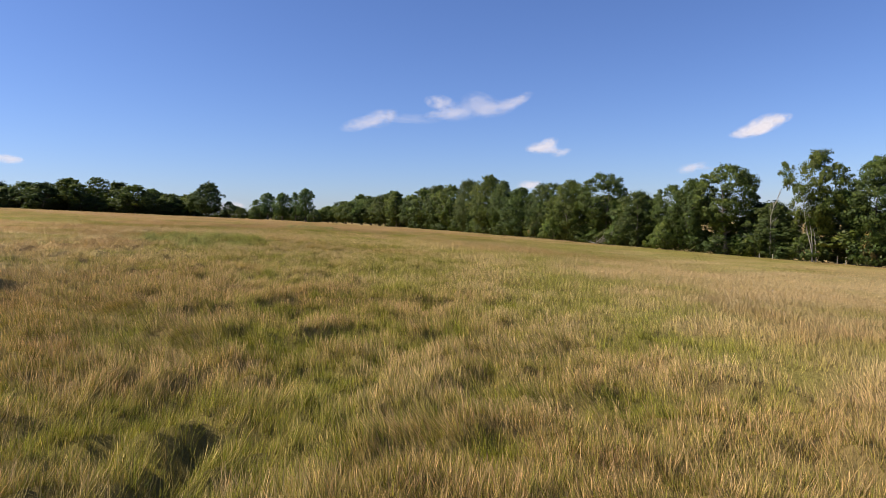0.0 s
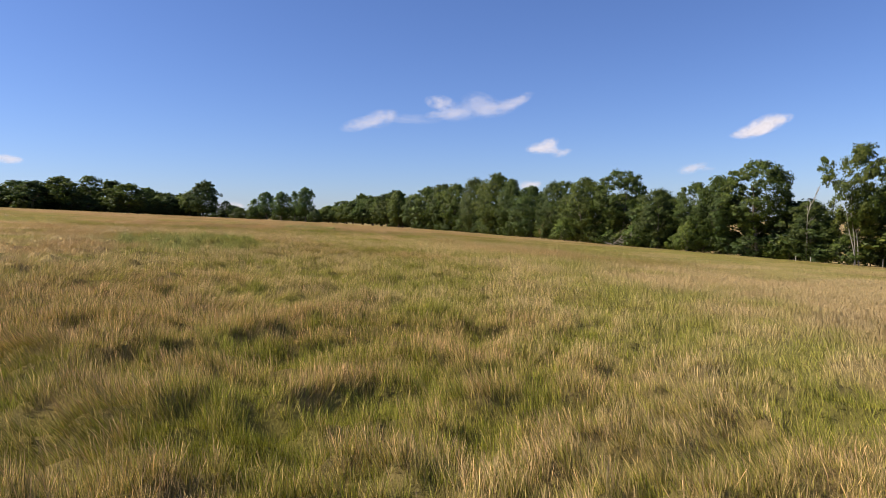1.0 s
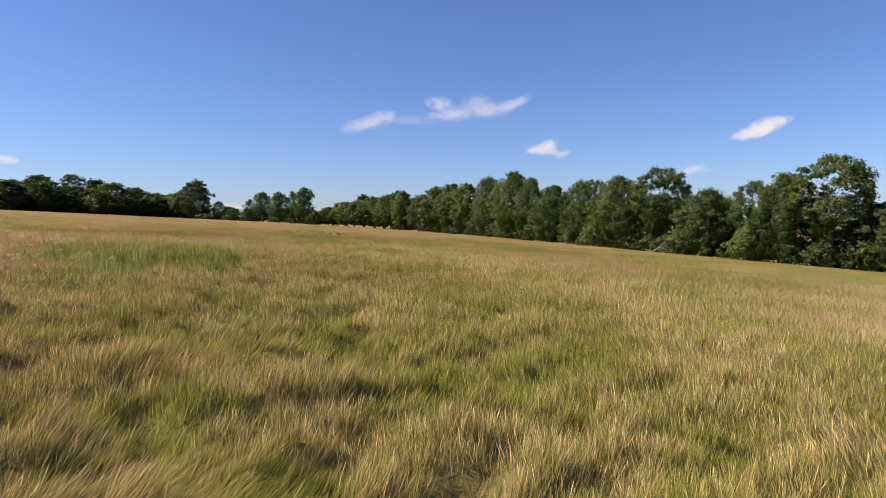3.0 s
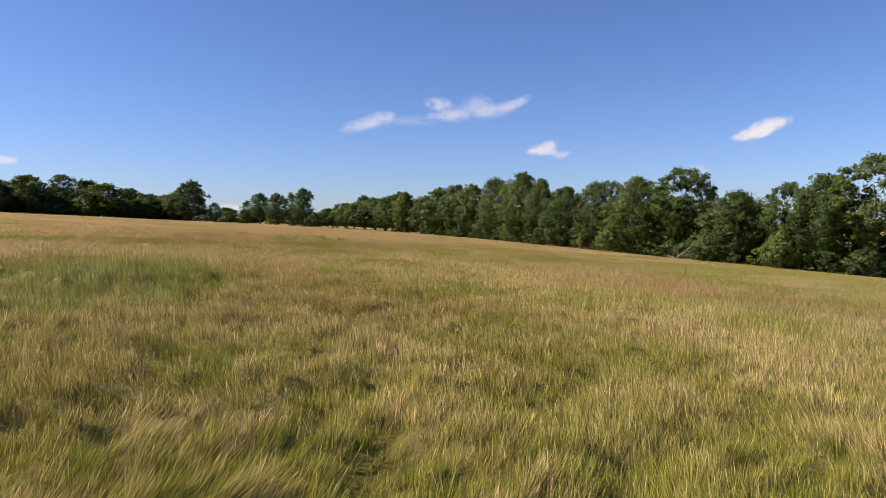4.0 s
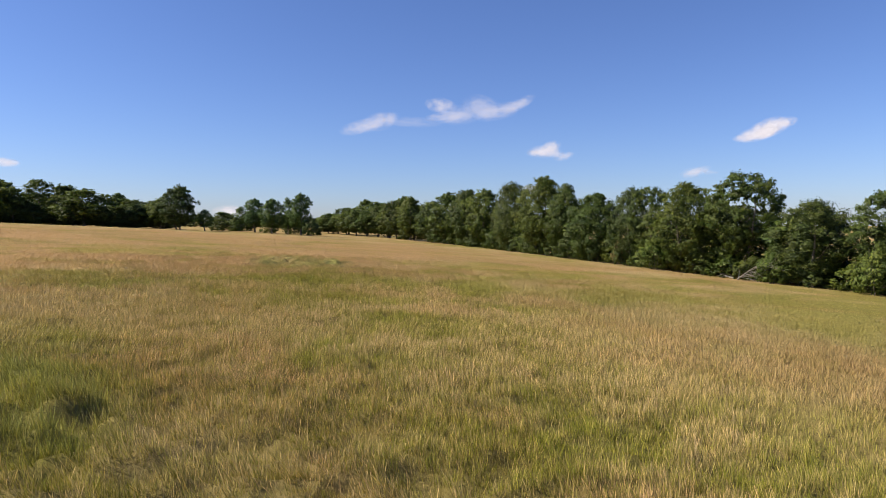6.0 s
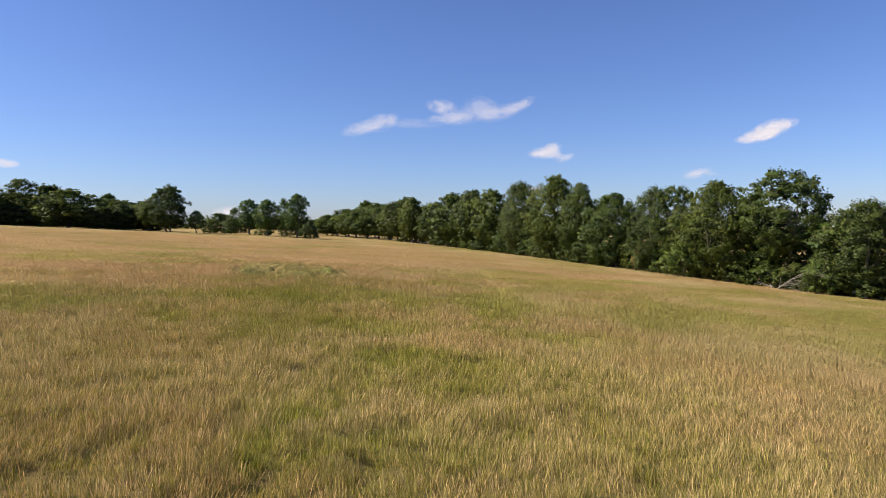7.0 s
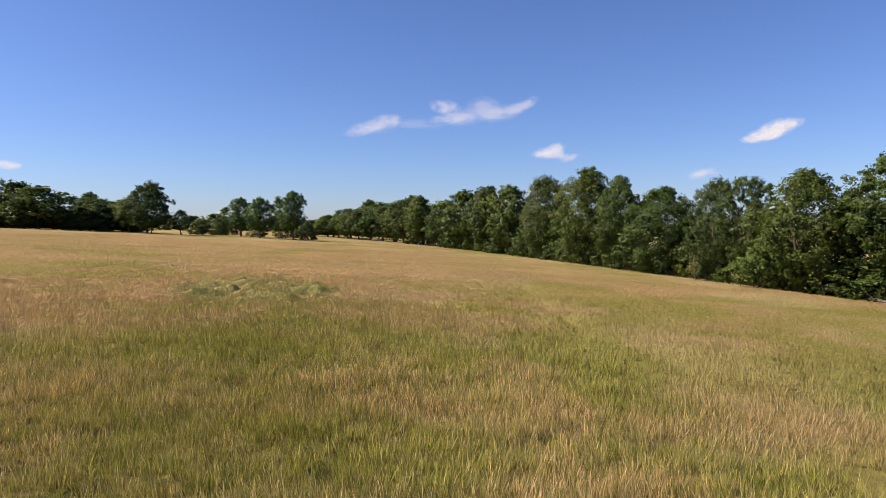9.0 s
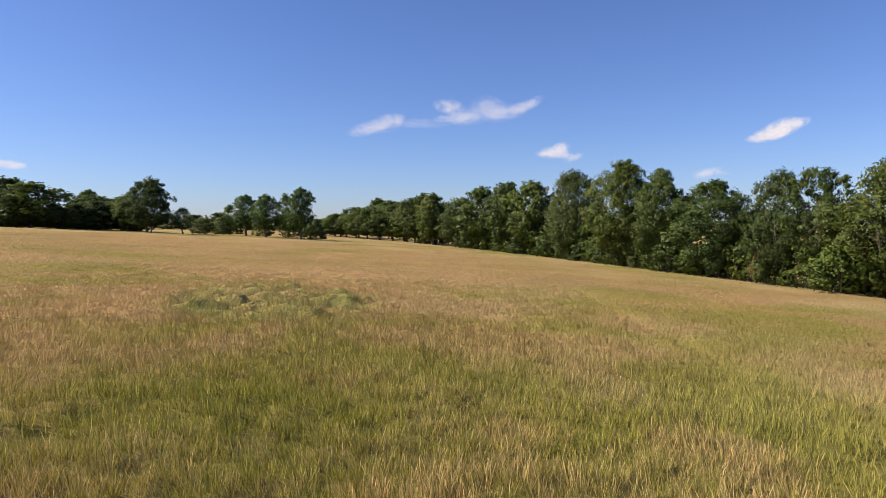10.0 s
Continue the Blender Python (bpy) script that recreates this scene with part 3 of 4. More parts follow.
def make_tree(seed, height, radius, clear, profile, clumps, leaves, leaf_size, leaf_mat, bark, label, stems=1, fill=0.55, puff=1.0, upright=1.1, loose_share=0.22):
    """A tree at the origin: trunk, branches and a crown of many small leaf sprays gathered in uneven clumps."""
    rng, rs = random.Random(seed), np.random.RandomState(seed)
    root = new("tree")
    tagged(root, label, "tree")
    hs, ws = PROFILES[profile]
    crown_h = height - clear
    # trunk or trunks, with limbs
    trunks, limbs = [], []
    for s in range(stems):
        a = rng.uniform(0, 2 * math.pi)
        lean = 0.0 if stems == 1 else 0.22
        pts, rad = bough(rng, (0.45 * (stems > 1) * math.cos(a), 0.45 * (stems > 1) * math.sin(a), -0.3),
                         (lean * math.cos(a), lean * math.sin(a), 1), height * 0.8, (0.021 if bark is BARK else 0.011) * height / math.sqrt(stems), 0.12, 8)
        rad[0] *= 1.5
        trunks.append(tube(pts, rad, 7))
        for k in range(int(9 / stems) + 2):
            f = rng.uniform(max(0.12, clear / height * 0.8), 0.95)
            i = f * (len(pts) - 1)
            at = pts[int(i)].lerp(pts[min(int(i) + 1, len(pts) - 1)], i % 1)
            ang = rng.uniform(0, 2 * math.pi)
            share = np.interp(max(0, (at.z - clear) / crown_h), hs, ws)
            p2, r2 = bough(rng, at, (math.cos(ang), math.sin(ang), rng.uniform(0.1, 0.7)), radius * share * rng.uniform(0.7, 1.0), rad[int(i)] * 0.45, 0.12)
            limbs.append(tube(p2, r2, 4))
            for q in (2, 3):
                p3, r3 = bough(rng, p2[q], (math.cos(ang + rng.uniform(-1.2, 1.2)), math.sin(ang + rng.uniform(-1.2, 1.2)), 0.35), radius * 0.35, r2[q] * 0.6, 0.1, 3)
                limbs.append(tube(p3, r3, 3))
    for v, t in trunks:
        part("trunk", mesh_from("trunk", v, t, smooth=True), bark, root)
    v, t = joined(limbs)
    tagged(part("bough", mesh_from("bough", v, t, smooth=True), bark, root), kind="stuff")
    # crown: big lobes on boughs round an uneven envelope, each lobe a heap of small clumps, each clump of leaf sprays
    n_lobes = max(12, clumps // 3)
    lf = (np.arange(n_lobes) + rs.rand(n_lobes)) / n_lobes
    la = 2.39996 * np.arange(n_lobes) + seed + rs.normal(size=n_lobes) * 0.35
    uneven = 1 + 0.10 * np.sin(la * 2 + seed) + 0.10 * np.sin(la * 3 + lf * 7 + seed * 2.3)
    l_size = radius * (0.27 + 0.15 * rs.rand(n_lobes)) * puff
    lr = np.maximum(0, radius * np.interp(lf, hs, ws) * uneven * (0.66 + 0.4 * rs.rand(n_lobes) ** 0.7) - 0.5 * l_size)
    l_cen = np.stack([lr * np.cos(la), lr * np.sin(la), clear + 0.35 * l_size + (crown_h - 0.95 * l_size) * lf], -1)
    l_out = l_cen - np.array([0, 0, clear + 0.3 * crown_h])
    l_out /= np.linalg.norm(l_out, axis=1)[:, None]
    n_clumps = clumps * 3
    of = rs.randint(0, n_lobes, n_clumps)
    cu = rs.normal(size=(n_clumps, 3)) * 0.75 + l_out[of] * 0.75 + np.array([0, 0, 0.35])
    cu /= np.linalg.norm(cu, axis=1)[:, None]
    cen = l_cen[of] + cu * (l_size[of] * (0.55 + 0.45 * rs.rand(n_clumps)))[:, None] * np.array([1.0, 1.0, 0.8])
    size = l_size[of] * (0.22 + 0.2 * rs.rand(n_clumps))
    which = rs.randint(0, n_clumps, leaves)
    u = rs.normal(size=(leaves, 3))
    u /= np.linalg.norm(u, axis=1)[:, None]
    dist = rs.rand(leaves) ** 0.45
    pos = cen[which] + u * (dist * size[which])[:, None] * np.array([1.0, 1.0, 0.8 * upright])
    # a share of the leaves hangs loose inside the crown, and none below the grass tops
    loose = rs.rand(leaves) < loose_share
    lf, la = rs.rand(leaves), 2 * math.pi * rs.rand(leaves)
    lr = radius * np.interp(lf, hs, ws) * 0.85 * np.sqrt(rs.rand(leaves))
    pos[loose] = np.stack([lr * np.cos(la), lr * np.sin(la), clear + 0.94 * crown_h * lf], -1)[loose]
    under = pos[:, 2] < 0.3
    pos[under, 2] = 0.3 + 1.2 * rs.rand(int(under.sum()))
    # each spray: a folded kite turned roughly outwards
    nrm = u * 0.8 + rs.normal(size=(leaves, 3)) * 0.5 + np.array([0, 0, 0.2])
    nrm /= np.linalg.norm(nrm, axis=1)[:, None]
    ref = rs.normal(size=(leaves, 3))
    e1 = np.cross(nrm, ref)
    e1 /= np.linalg.norm(e1, axis=1)[:, None]
    e2 = np.cross(nrm, e1)
    L = (leaf_size * (0.6 + 0.8 * rs.rand(leaves)))[:, None]
    kite = leaf_size < 0.2  # only what is seen from close by has folded sprays
    per = 4 if kite else 3
    verts = np.empty((leaves, per, 3))
    if kite:
        verts[:, 0] = pos - e1 * L * 0.5
        verts[:, 1] = pos + e2 * L * 0.36 + nrm * L * 0.12
        verts[:, 2] = pos + e1 * L * 0.6
        verts[:, 3] = pos - e2 * L * 0.33 + nrm * L * 0.10
    else:
        verts[:, 0] = pos - e1 * L * 0.45 + e2 * L * 0.36
        verts[:, 1] = pos - e1 * L * 0.45 - e2 * L * 0.36
        verts[:, 2] = pos + e1 * L * 0.62
    b = per * np.arange(leaves)[:, None]
    tris = np.concatenate([b + np.array([[0, 1, 2]]), b + np.array([[0, 2, 3]])]) if kite else b + np.array([[0, 1, 2]])
    me = mesh_from("crown", verts.reshape(-1, 3), tris)
    # facing: away from the clump's middle and from the crown's axis
    away = pos - np.array([0, 0, clear + 0.42 * crown_h])
    away /= np.linalg.norm(away, axis=1)[:, None]
    facing = 0.5 * u + 0.7 * cu[which] + 0.35 * away + np.array([0, 0, 0.1])
    facing[loose] = away[loose]
    facing /= np.linalg.norm(facing, axis=1)[:, None]
    at = me.attributes.new("facing", "FLOAT_VECTOR", "POINT")
    at.data.foreach_set("vector", np.repeat(facing, per, axis=0).astype(np.float32).ravel())
    part("crown", me, leaf_mat, root)
    root["height"], root["radius"] = height, radius
    return root


KINDS = {
    "oak_a": make_tree(1, 15, 5, 1.8, "round", 165, 22500, 0.28, LEAF_OAK, BARK, "spreading green oak in full leaf beside the meadow", fill=0.3, puff=1.25),
    "oak_b": make_tree(2, 15, 5, 1.3, "round", 155, 22500, 0.28, LEAF_OAK, BARK, "broad green field-edge tree with foliage almost to the grass", fill=0.3, puff=1.25),
    "oak_open": make_tree(5, 15, 5, 4.0, "spreading", 130, 19000, 0.28, LEAF_OAK, BARK, "old oak with a spreading open crown and sky between its boughs", fill=0.35, puff=1.1, loose_share=0.05),
    "oval_a": make_tree(3, 15, 5, 1.2, "oval", 145, 22000, 0.28, LEAF_OAK, BARK, "tall oval green tree in the row beside the meadow", fill=0.3, puff=1.25),
    "oval_b": make_tree(4, 15, 5, 1.2, "oval", 145, 21000, 0.28, LEAF_HEDGE, BARK, "dense dark green tree in the row beside the meadow", fill=0.3, puff=1.3),
    "vase": make_tree(6, 15, 5, 1.6, "vase", 120, 17000, 0.27, LEAF_OAK, BARK, "open-crowned tree with sky showing between its limbs", fill=0.4, puff=1.15, loose_share=0.08),
    "pale": make_tree(7, 15, 5, 4.6, "vase", 110, 15000, 0.27, LEAF_OAK, PALE_BARK, "tall thin-crowned tree with several pale bare trunks", stems=3, fill=0.45, puff=1.05, loose_share=0.05),
    "far_oak": make_tree(13, 15, 5, 2.0, "round", 100, 5600, 0.56, LEAF_OAK, BARK, "rounded green tree of the far wood edge", fill=0.25, puff=1.35, upright=1.35),
    "far_oval": make_tree(14, 15, 5, 2.0, "oval", 100, 9000, 0.44, LEAF_HEDGE, BARK, "tall dark green tree of the far wood edge", fill=0.25, puff=1.35, upright=1.35),
    "lone": make_tree(15, 15, 5, 1.9, "round", 190, 17000, 0.36, LEAF_HEDGE, BARK, "big dark rounded tree on several trunks in the meadow", stems=4, fill=0.2, puff=1.3, upright=1.1),
    "poplar": make_tree(8, 15, 4, 2.8, "poplar", 140, 12000, 0.34, LEAF_POPLAR, BARK, "upright poplar-like tree with blue-green leaves on a short trunk", fill=0.25, puff=1.3, upright=1.25),
    "poplar_b": make_tree(9, 15, 4, 2.8, "poplar", 110, 8500, 0.34, LEAF_POPLAR, BARK, "slender upright tree with airy blue-green foliage", fill=0.3, puff=1.2, upright=1.25),
    "hedge": make_tree(10, 15, 5, 0.0, "bush", 110, 4600, 0.63, LEAF_HEDGE, BARK, "dark hedgerow tree with branches down to the ground", fill=0.3, puff=1.4, upright=1.25),
    "bush": make_tree(11, 5, 3, 0.0, "bush", 50, 2800, 0.33, LEAF_HEDGE, BARK, "low dark green shrub under the field-edge trees", stems=3, fill=0.3, puff=1.3),
    "bush_b": make_tree(12, 5, 3, 0.0, "bush", 50, 2800, 0.33, LEAF_OAK, BARK, "rounded green shrub at the edge of the meadow", stems=2, fill=0.3, puff=1.3),
    "distant": make_tree(18, 15, 6, 0.5, "bush", 60, 2200, 1.05, LEAF_HEDGE, BARK, "distant dark green woodland tree", fill=0.25, puff=1.4, upright=1.3),
    "dry_bush": make_tree(16, 5, 3, 0.6, "bush", 40, 900, 0.4, LEAF_DRY, BARK, "withered yellow-brown shrub among the green trees", stems=2, fill=0.3, puff=1.3),
    "fresh_bush": make_tree(17, 5, 3, 0.0, "bush", 50, 3600, 0.28, LEAF_FRESH, BARK, "yellow-green leafy shrub at the edge of the meadow", stems=3, fill=0.3, puff=1.3),
}
placed = set()
spin = random.Random(77)


def plant(kind, x, y, height, width, group, sink=0.0):
    """Stand a tree of a kind on the land, scaled to its height and width."""
    src = KINDS[kind]
    s, w = height / src["height"], (1.1 if kind.startswith("poplar") else 1.1) * width / (2 * src["radius"])
    m = pose(x, y, float(land(x, y)) - sink, 0, 0, spin.uniform(0, 360)) @ Matrix.Diagonal((w, w, s, 1))
    if kind not in placed:
        placed.add(kind)
        src.matrix_basis = m
        src.scale = (w, w, s)
        src["group"] = group
        src["size"] = (w, s)
        return src
    w0, s0 = src["size"]
    ob = copy_thing(src, m @ Matrix.Diagonal((1 / w0, 1 / w0, 1 / s0, 1)))
    ob["group"] = group
    return ob


# row of trees along the east side of the meadow: kind, x, y, height, width
EAST_ROW = [
    ("oak_b", 82, 78, 15.5, 10), ("oak_a", 74, 87, 16, 10), ("oak_a", 66.5, 96.5, 16.6, 9), ("pale", 59.6, 101.0, 17.6, 9),
    ("oval_b", 57.5, 109.5, 9.6, 7), ("oak_open", 52, 116, 16.1, 11), ("oval_a", 48, 121.5, 13.9, 8), ("vase", 45.5, 126, 12.9, 8), ("oval_b", 41, 133, 11.6, 8.5),
    ("oak_open", 36, 142.5, 15.6, 10.4), ("oak_b", 30.6, 150.5, 14.2, 9.5), ("vase", 27.4, 158.5, 14.2, 7), ("oval_b", 25.6, 163.5, 14.0, 6.6),
    ("oval_a", 21.3, 173.4, 13.4, 10), ("oak_b", 17.4, 183.5, 15.4, 8), ("oak_a", 14, 192, 17.6, 11), ("oval_b", 8.6, 208, 17.1, 9.6),
]
NORTH_ROW = [
    ("far_oak", 2.8, 225, 16.0, 11), ("far_oval", -1.6, 236, 16.6, 10), ("far_oak", -7, 250.5, 16.0, 12), ("far_oval", -12.3, 262, 13.7, 10),
    ("far_oak", -20.7, 280, 15.5, 9.5), ("far_oval", -26.6, 293, 14.8, 10),
    ("far_oak", -24, 306, 16.9, 13), ("far_oval", -32, 318, 14.5, 13), ("far_oak", -39, 345, 15.5, 14), ("far_oak", -45.6, 356, 16.6, 14),
    ("far_oval", -53, 347, 12.4, 14), ("far_oval", -60, 345, 9.0, 13), ("hedge", -70, 352, 7, 16),
]
WEST_HEDGE = [
    ("hedge", -172, 226, 11, 16), ("hedge", -158, 222, 10, 15), ("far_oak", -146, 222, 9.5, 12), ("hedge", -137, 217, 9.4, 12.5), ("far_oak", -131.5, 223, 11.4, 13),
    ("vase", -126.5, 232, 12.9, 10), ("hedge", -119.4, 234, 11.6, 11), ("far_oak", -110.8, 228, 10.2, 13), ("hedge", -103, 240, 8.2, 11),
    ("far_oak", -130.8, 286, 12.3, 9), ("hedge", -118, 262, 9.5, 14), ("far_oak", -98, 243, 8.2, 9), ("hedge", -108, 252, 8.6, 13),
    ("hedge", -234, 345, 10.8, 22), ("far_oval", -218, 345, 10, 20), ("hedge", -150, 250, 10, 18), ("hedge", -136, 246, 9.5, 15),
]
LONE_TREES = [
    ("lone", -86.6, 234, 12.8, 9.2), ("far_oak", -93, 236.5, 8.8, 7), ("poplar_b", -80.3, 238, 6.3, 4.2), ("poplar_b", -77.0, 262, 8.3, 4.6),
    ("poplar", -70.1, 254, 11.0, 6.6), ("poplar", -61.2, 242, 10.7, 6.2), ("poplar_b", -57.6, 247, 11.3, 4.2), ("poplar", -51.9, 240, 12.7, 6.4),
]
LOW_SHRUBS = [
    ("bush", -79, 247, 4.0, 7), ("bush_b", -73.5, 246, 4.4, 6), ("bush", -75, 256, 4.6, 7), ("bush", -56, 250, 4.5, 6), ("bush", -47.9, 237, 4.8, 5.4), ("bush_b", -64, 249, 3.6, 5),
]
for rows, group in ((EAST_ROW, "trees along the field edge"), (NORTH_ROW, "trees along the far field edge"), (WEST_HEDGE, "trees of the far hedge"),
                    (LONE_TREES, "trees standing in the meadow"), (LOW_SHRUBS, "shrubs in the meadow")):
    for row in rows:
        plant(*row, group)

# thick lower growth of the far hedge and of the wood beyond the corner
for k in range(19):
    x = -178 + 4.6 * k
    plant("hedge", x, float(np.interp(x, [-178, -131, -108, -92], [222, 221, 231, 241])) + spin.uniform(-2, 6), spin.uniform(5.0, 7.6), spin.uniform(6.5, 9), "trees of the far hedge")
for k in range(9):
    plant(("far_oak", "far_oval")[k % 2], -62 + 5.2 * k, 338 - 4.5 * k + spin.uniform(-5, 5), 8.5 + 0.75 * k + spin.uniform(-1, 1), spin.uniform(9, 12), "trees along the far field edge")

for row in (("oval_b", 67, 106.5, 12.5, 9), ("oval_b", 73, 98.5, 12.5, 9), ("hedge", 43.5, 141.5, 8.5, 9), ("hedge", 59.5, 116.5, 8.0, 9)):
    plant(*row, "trees along the field edge")
for row in (("dry_bush", 23.2, 164.0, 4.2, 1.8), ("fresh_bush", 26.4, 153.4, 5.2, 6.0), ("fresh_bush", 43.2, 123.6, 5.5, 4.6), ("fresh_bush", 36.5, 135.0, 4.4, 4.4), ("fresh_bush", 68.2, 91.5, 5.5, 5), ("dry_bush", 64.8, 96.2, 5.2, 2.6)):
    plant(*row, "shrubs under the field edge trees")

# woodland across the next field
for k in range(27):
    plant("distant", -330 + 14.5 * k + spin.uniform(-3, 3), 452 - 0.1 * k * 14.5 + spin.uniform(-9, 9), spin.uniform(7.5, 10.5), spin.uniform(15, 19), "trees of the distant wood")

# undergrowth and a second rank behind the east row
for k, y in enumerate(np.arange(76, 262, 4.0)):
    if 97 < y < 103:
        continue
    x = float(np.interp(y, EDGE_Y, EDGE_X)) + 3.6 + spin.uniform(-0.6, 1.6)
    plant(("bush", "bush_b")[k % 2], x, float(y), spin.uniform(3.2, 5.6), spin.uniform(4.6, 6.4), "shrubs under the field edge trees")
for k, y in enumerate(np.arange(74, 150, 5.0)):
    x = float(np.interp(y, EDGE_Y, EDGE_X)) + 8.0 + spin.uniform(-0.8, 1.2)
    plant("bush", x, float(y), spin.uniform(3.4, 4.8), spin.uniform(5.2, 6.6), "shrubs under the field edge trees")
for k, y in enumerate(np.arange(80, 290, 11.5)):
    x = float(np.interp(y, EDGE_Y, EDGE_X)) + 9 + spin.uniform(-1, 1.5)
    plant(("hedge", "far_oval", "far_oak")[k % 3], x, float(y), spin.uniform(9.5, 12.0), spin.uniform(10, 13), "trees along the field edge")
for k in KINDS:
    if k not in placed:
        plant(k, -200, 300, 9, 8, "trees of the far hedge")


# ---- dead wood and old posts along the field edge ----
def build_dead_tree(x, y, height):
    rng = random.Random(31)
    root = new("dead_tree")
    tagged(root, "bare bleached dead tree standing among green ones", "dead tree")
    root.matrix_world = pose(x, y, float(land(x, y)))
    pts, rad = bough(rng, (0, 0, -0.3), (0.05, 0, 1), height, 0.17, 0.1, 8)
    v, t = tube(pts, rad, 7)
    part("trunk", mesh_from("trunk", v, t, smooth=True), PALE_BARK, root)
    for k in range(11):
        i = rng.randint(3, 7)
        a = rng.uniform(0, 2 * math.pi)
        p2, r2 = bough(rng, pts[i], (math.cos(a), math.sin(a), 1.1), rng.uniform(1.2, 2.8), 0.06, 0.12)
        p3, r3 = bough(rng, p2[2], (math.cos(a + 0.9), math.sin(a + 0.9), 1.0), rng.uniform(0.7, 1.4), 0.03, 0.1, 3)
        v, t = joined([tube(p2, r2, 5), tube(p3, r3, 4)])
        part("limb", mesh_from("limb", v, t, smooth=True), PALE_BARK, root)


def build_fallen_branch(seed, x, y, turn, length, lift):
    rng = random.Random(seed)
    pts, rad = bough(rng, (0, 0, 0.02), (1, 0, lift), length, 0.09, -0.03, 6)
    pieces = [tube(pts, rad, 6)]
    for k in range(5):
        i = rng.randint(1, 5)
        p2, r2 = bough(rng, pts[i], (1, rng.uniform(-1, 1), rng.uniform(-0.1, 0.9)), length * rng.uniform(0.2, 0.45), rad[i] * 0.55, 0.02, 4)
        pieces.append(tube(p2, r2, 5))
    v, t = joined(pieces)
    me = mesh_from("fallen_branch", v, t, smooth=True)
    me.materials.append(PALE_BARK)
    ob = new("fallen_branch", me)
    ob.matrix_world = pose(x, y, float(land(x, y)) - 0.02, 0, 0, turn)
    tagged(ob, "pale dead branch fallen at the foot of the trees", "branch", "fallen branches")


def build_fallen_tree(x, y, turn):
    """A dead tree blown over along the edge: a short leaning trunk and a fan of long bare limbs."""
    rng = random.Random(41)
    root = new("fallen_tree")
    tagged(root, "blown-over dead tree with a fan of bare pale limbs", "fallen tree")
    root.matrix_world = pose(x, y, float(land(x, y)), 0, 0, turn)
    pts, rad = bough(rng, (0, 0, -0.2), (0.75, 0, 0.75), 4.4, 0.11, -0.04, 5)
    v, t = tube(pts, rad, 8)
    part("trunk", mesh_from("trunk", v, t, smooth=True), DEAD_WOOD, root)
    v, t = tube(*bough(rng, (0.3, 0.2, -0.2), (0.05, 0.05, 1), 1.7, 0.11, 0.0, 4), 7)
    part("stump", mesh_from("stump", v, t, smooth=True), DEAD_WOOD, root)
    for k in range(15):
        i = rng.randint(1, 5)
        p2, r2 = bough(rng, pts[i], (1, rng.uniform(-0.9, 0.9), rng.uniform(-0.35, 0.55)), rng.uniform(2.2, 5.2), 0.042, 0.0, 7)
        pieces = [tube(p2, r2, 5)]
        for q in (2, 3, 4, 5):
            p3, r3 = bough(rng, p2[q], (1, rng.uniform(-0.7, 0.7), rng.uniform(-0.5, 0.9)), rng.uniform(0.8, 2.0), r2[q] * 0.6, 0.02, 4)
            pieces.append(tube(p3, r3, 4))
        v, t = joined(pieces)
        part("limb", mesh_from("limb", v, t, smooth=True), DEAD_WOOD, root)


def build_post(x, y, height, tilt):
    bm = bmesh.new()
    bmesh.ops.create_cone(bm, cap_ends=True, segments=9, radius1=0.085, radius2=0.07, depth=height + 0.4)
    bmesh.ops.translate(bm, verts=bm.verts, vec=(0, 0, height / 2 - 0.2))
    top = [e for e in bm.edges if all(v.co.z > height - 0.05 for v in e.verts)]
    bmesh.ops.bevel(bm, geom=top, offset=0.02, segments=2, affect="EDGES")
    me = bpy.data.meshes.new("fence_post")
    bm.to_mesh(me)
    bm.free()
    me.materials.append(OLD_WOOD)
    ob = new("fence_post", me)
    ob.matrix_world = pose(x, y, float(land(x, y)), tilt, 0.6 * tilt, 40 * tilt)
    tagged(ob, "short weathered grey fence post at the field edge", "fence post", "old fence posts")


build_dead_tree(56.4, 108.9, 12.4)
build_fallen_tree(33.3, 138.7, -54)
for row in ((3, 34.4, 141.0, 150, 2.4, 0.45), (4, 34.0, 140.4, 135, 2.2, 0.25)):
    build_fallen_branch(*row)
for row in ((62.2, 99.6, 1.25, 2), (63.4, 99.4, 1.2, -3), (53.0, 105.8, 0.75, 3), (54.6, 104.6, 0.8, -2)):
    build_post(*row)


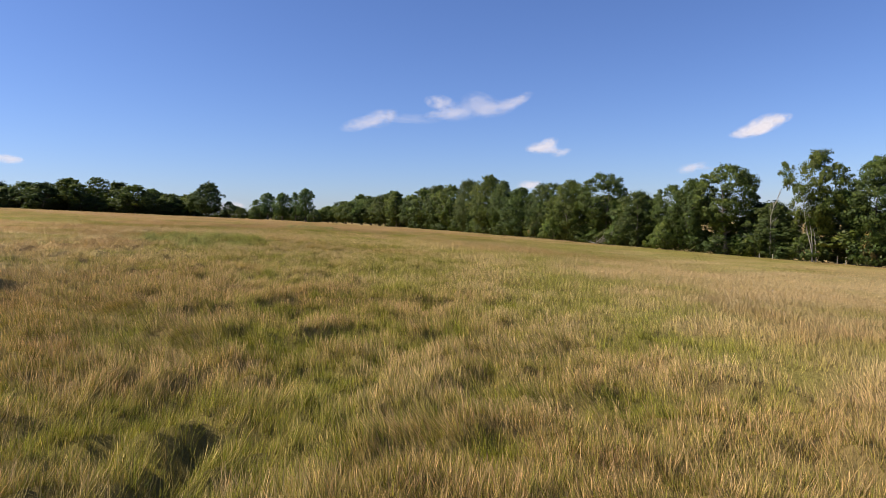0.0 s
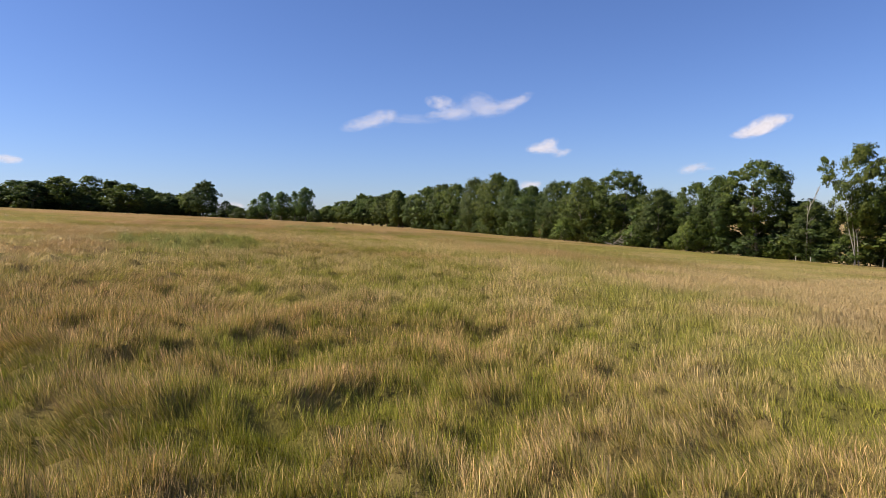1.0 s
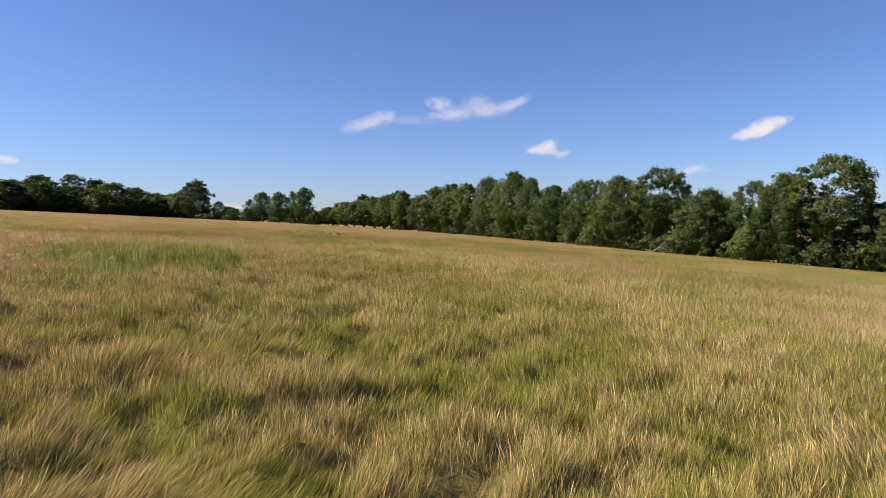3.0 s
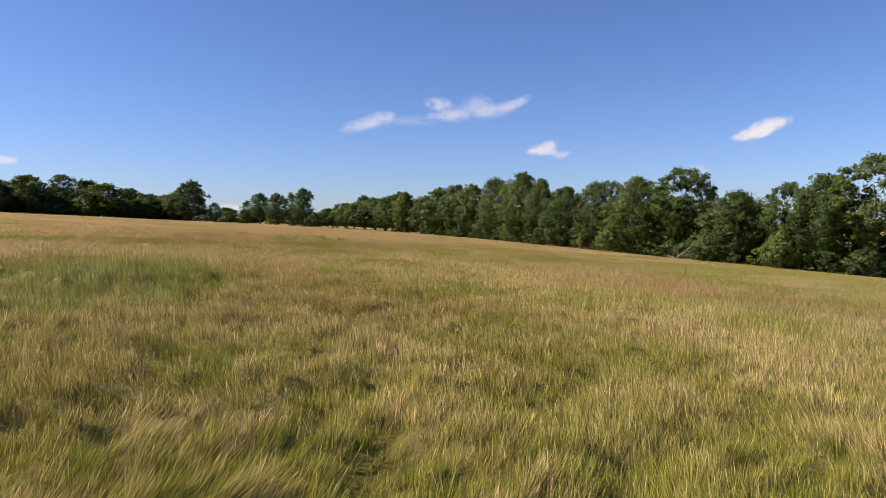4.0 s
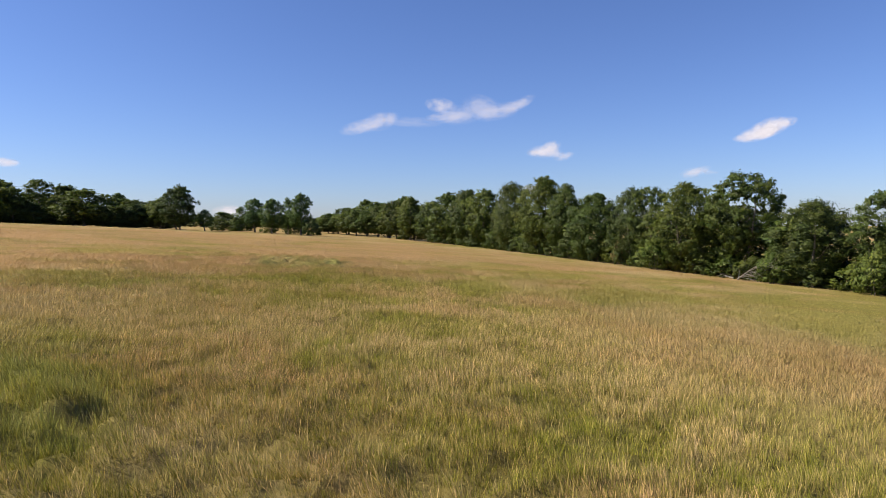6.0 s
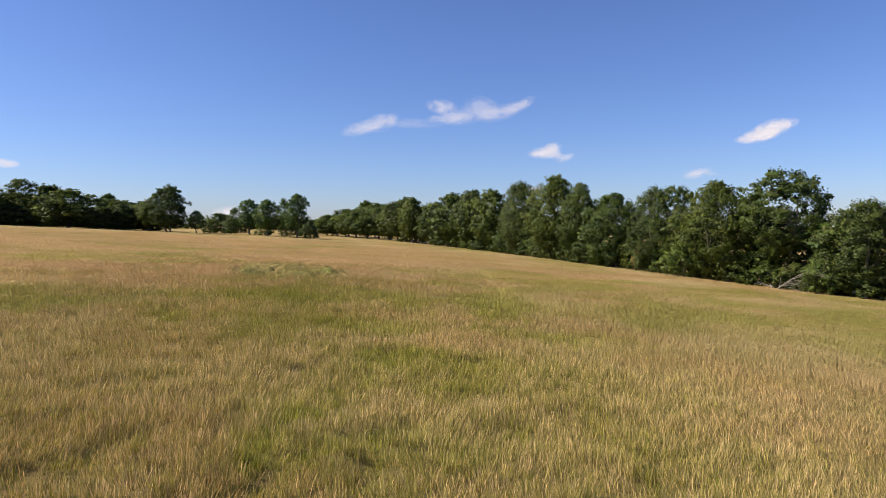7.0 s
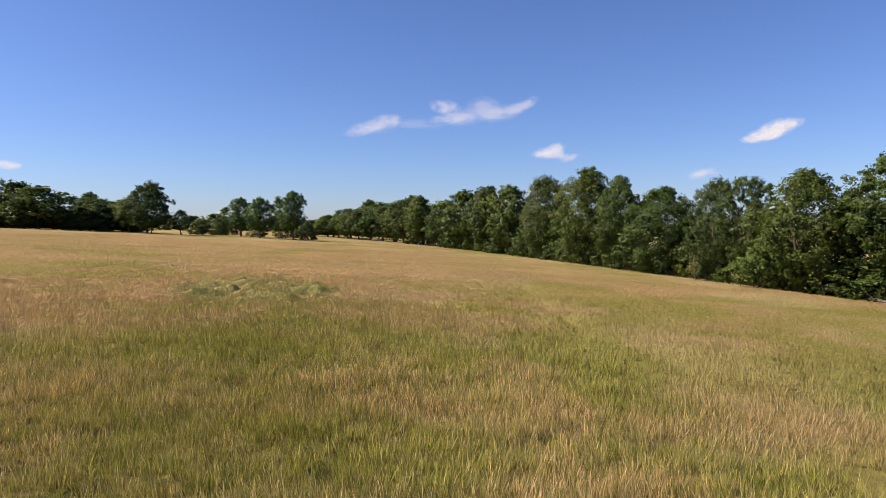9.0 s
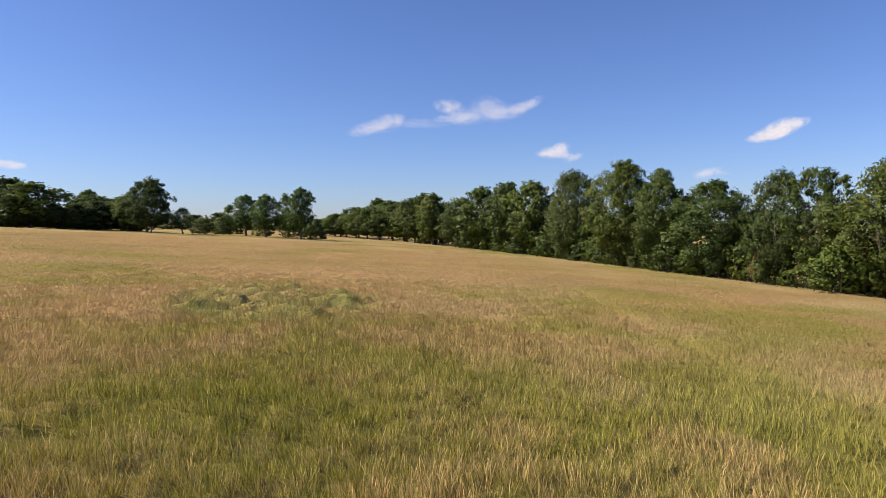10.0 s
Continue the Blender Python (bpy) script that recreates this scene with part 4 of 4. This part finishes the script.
# ---- clouds ----
def build_cloud(label, puffs):
    """A drift of vapour far off, heaped of soft puffs: each by its bearing and height in the view, size, tilt and thickness."""
    k = 3900 / 1120
    root = new("cloud")
    root.matrix_world = Matrix.Translation(((puffs[0][0] - 784) * k, 3900, 4 + (386 - puffs[0][1]) * k))
    tagged(root, label, "cloud", "fair weather clouds", kind="structure")
    for n, (x, y, w, h, tilt, thick) in enumerate(puffs):
        bm = bmesh.new()
        bmesh.ops.create_icosphere(bm, subdivisions=3, radius=1.0)
        me = bpy.data.meshes.new("puff")
        bm.to_mesh(me)
        bm.free()
        me.polygons.foreach_set("use_smooth", np.ones(len(me.polygons), bool))
        ob = part("puff", me, CLOUD, root)
        ob.matrix_local = Matrix.Translation(((x - puffs[0][0]) * k, 12 * n, (puffs[0][1] - y) * k)) @ pose(0, 0, 0, 0, tilt, 0) @ Matrix.Diagonal((w * k / 2, w * k / 5, h * k / 2, 1))
        ob.visible_shadow = False
        ob.color = (thick, thick, thick, 1)


build_cloud("long thin white wisp of cloud in blue sky", [
    (644, 220, 92, 26, -14, 0.42), (674, 211, 70, 34, -12, 0.36), (690, 204, 34, 20, -20, 0.25), (728, 211, 120, 18, 2, 0.16),
    (779, 182, 62, 30, 8, 0.46), (792, 201, 90, 22, -4, 0.36), (818, 196, 84, 38, -10, 0.22), (852, 184, 80, 48, 15, 0.26),
    (876, 190, 96, 32, -10, 0.28), (900, 183, 74, 24, -22, 0.24), (922, 174, 62, 22, -28, 0.36)])
build_cloud("small white puff of cloud in blue sky", [(958, 263, 64, 24, -4, 0.7), (970, 255, 40, 22, -18, 0.6), (946, 265, 34, 14, 0, 0.5), (976, 266, 50, 16, 4, 0.4), (996, 270, 42, 16, -16, 0.34)])
build_cloud("bright white lens-shaped cloud in blue sky", [
    (1330, 232, 84, 28, -14, 0.9), (1348, 222, 76, 36, -22, 0.9), (1374, 213, 60, 22, -12, 0.8), (1312, 238, 46, 16, -6, 0.7), (1352, 228, 90, 22, -20, 0.7)])
build_cloud("faint white shred of cloud in blue sky", [(1216, 300, 44, 20, -12, 0.45), (1232, 296, 40, 16, -18, 0.34), (1250, 299, 34, 10, 0, 0.15)])
build_cloud("small white puff of cloud low over trees", [(934, 329, 44, 20, 0, 0.7), (946, 327, 28, 14, -10, 0.5)])
build_cloud("flat white shred of cloud in blue sky", [(10, 281, 76, 20, 4, 0.6), (26, 283, 40, 14, 2, 0.5)])
build_cloud("small white cloud low behind the trees", [(408, 368, 60, 26, 0, 1.0)])
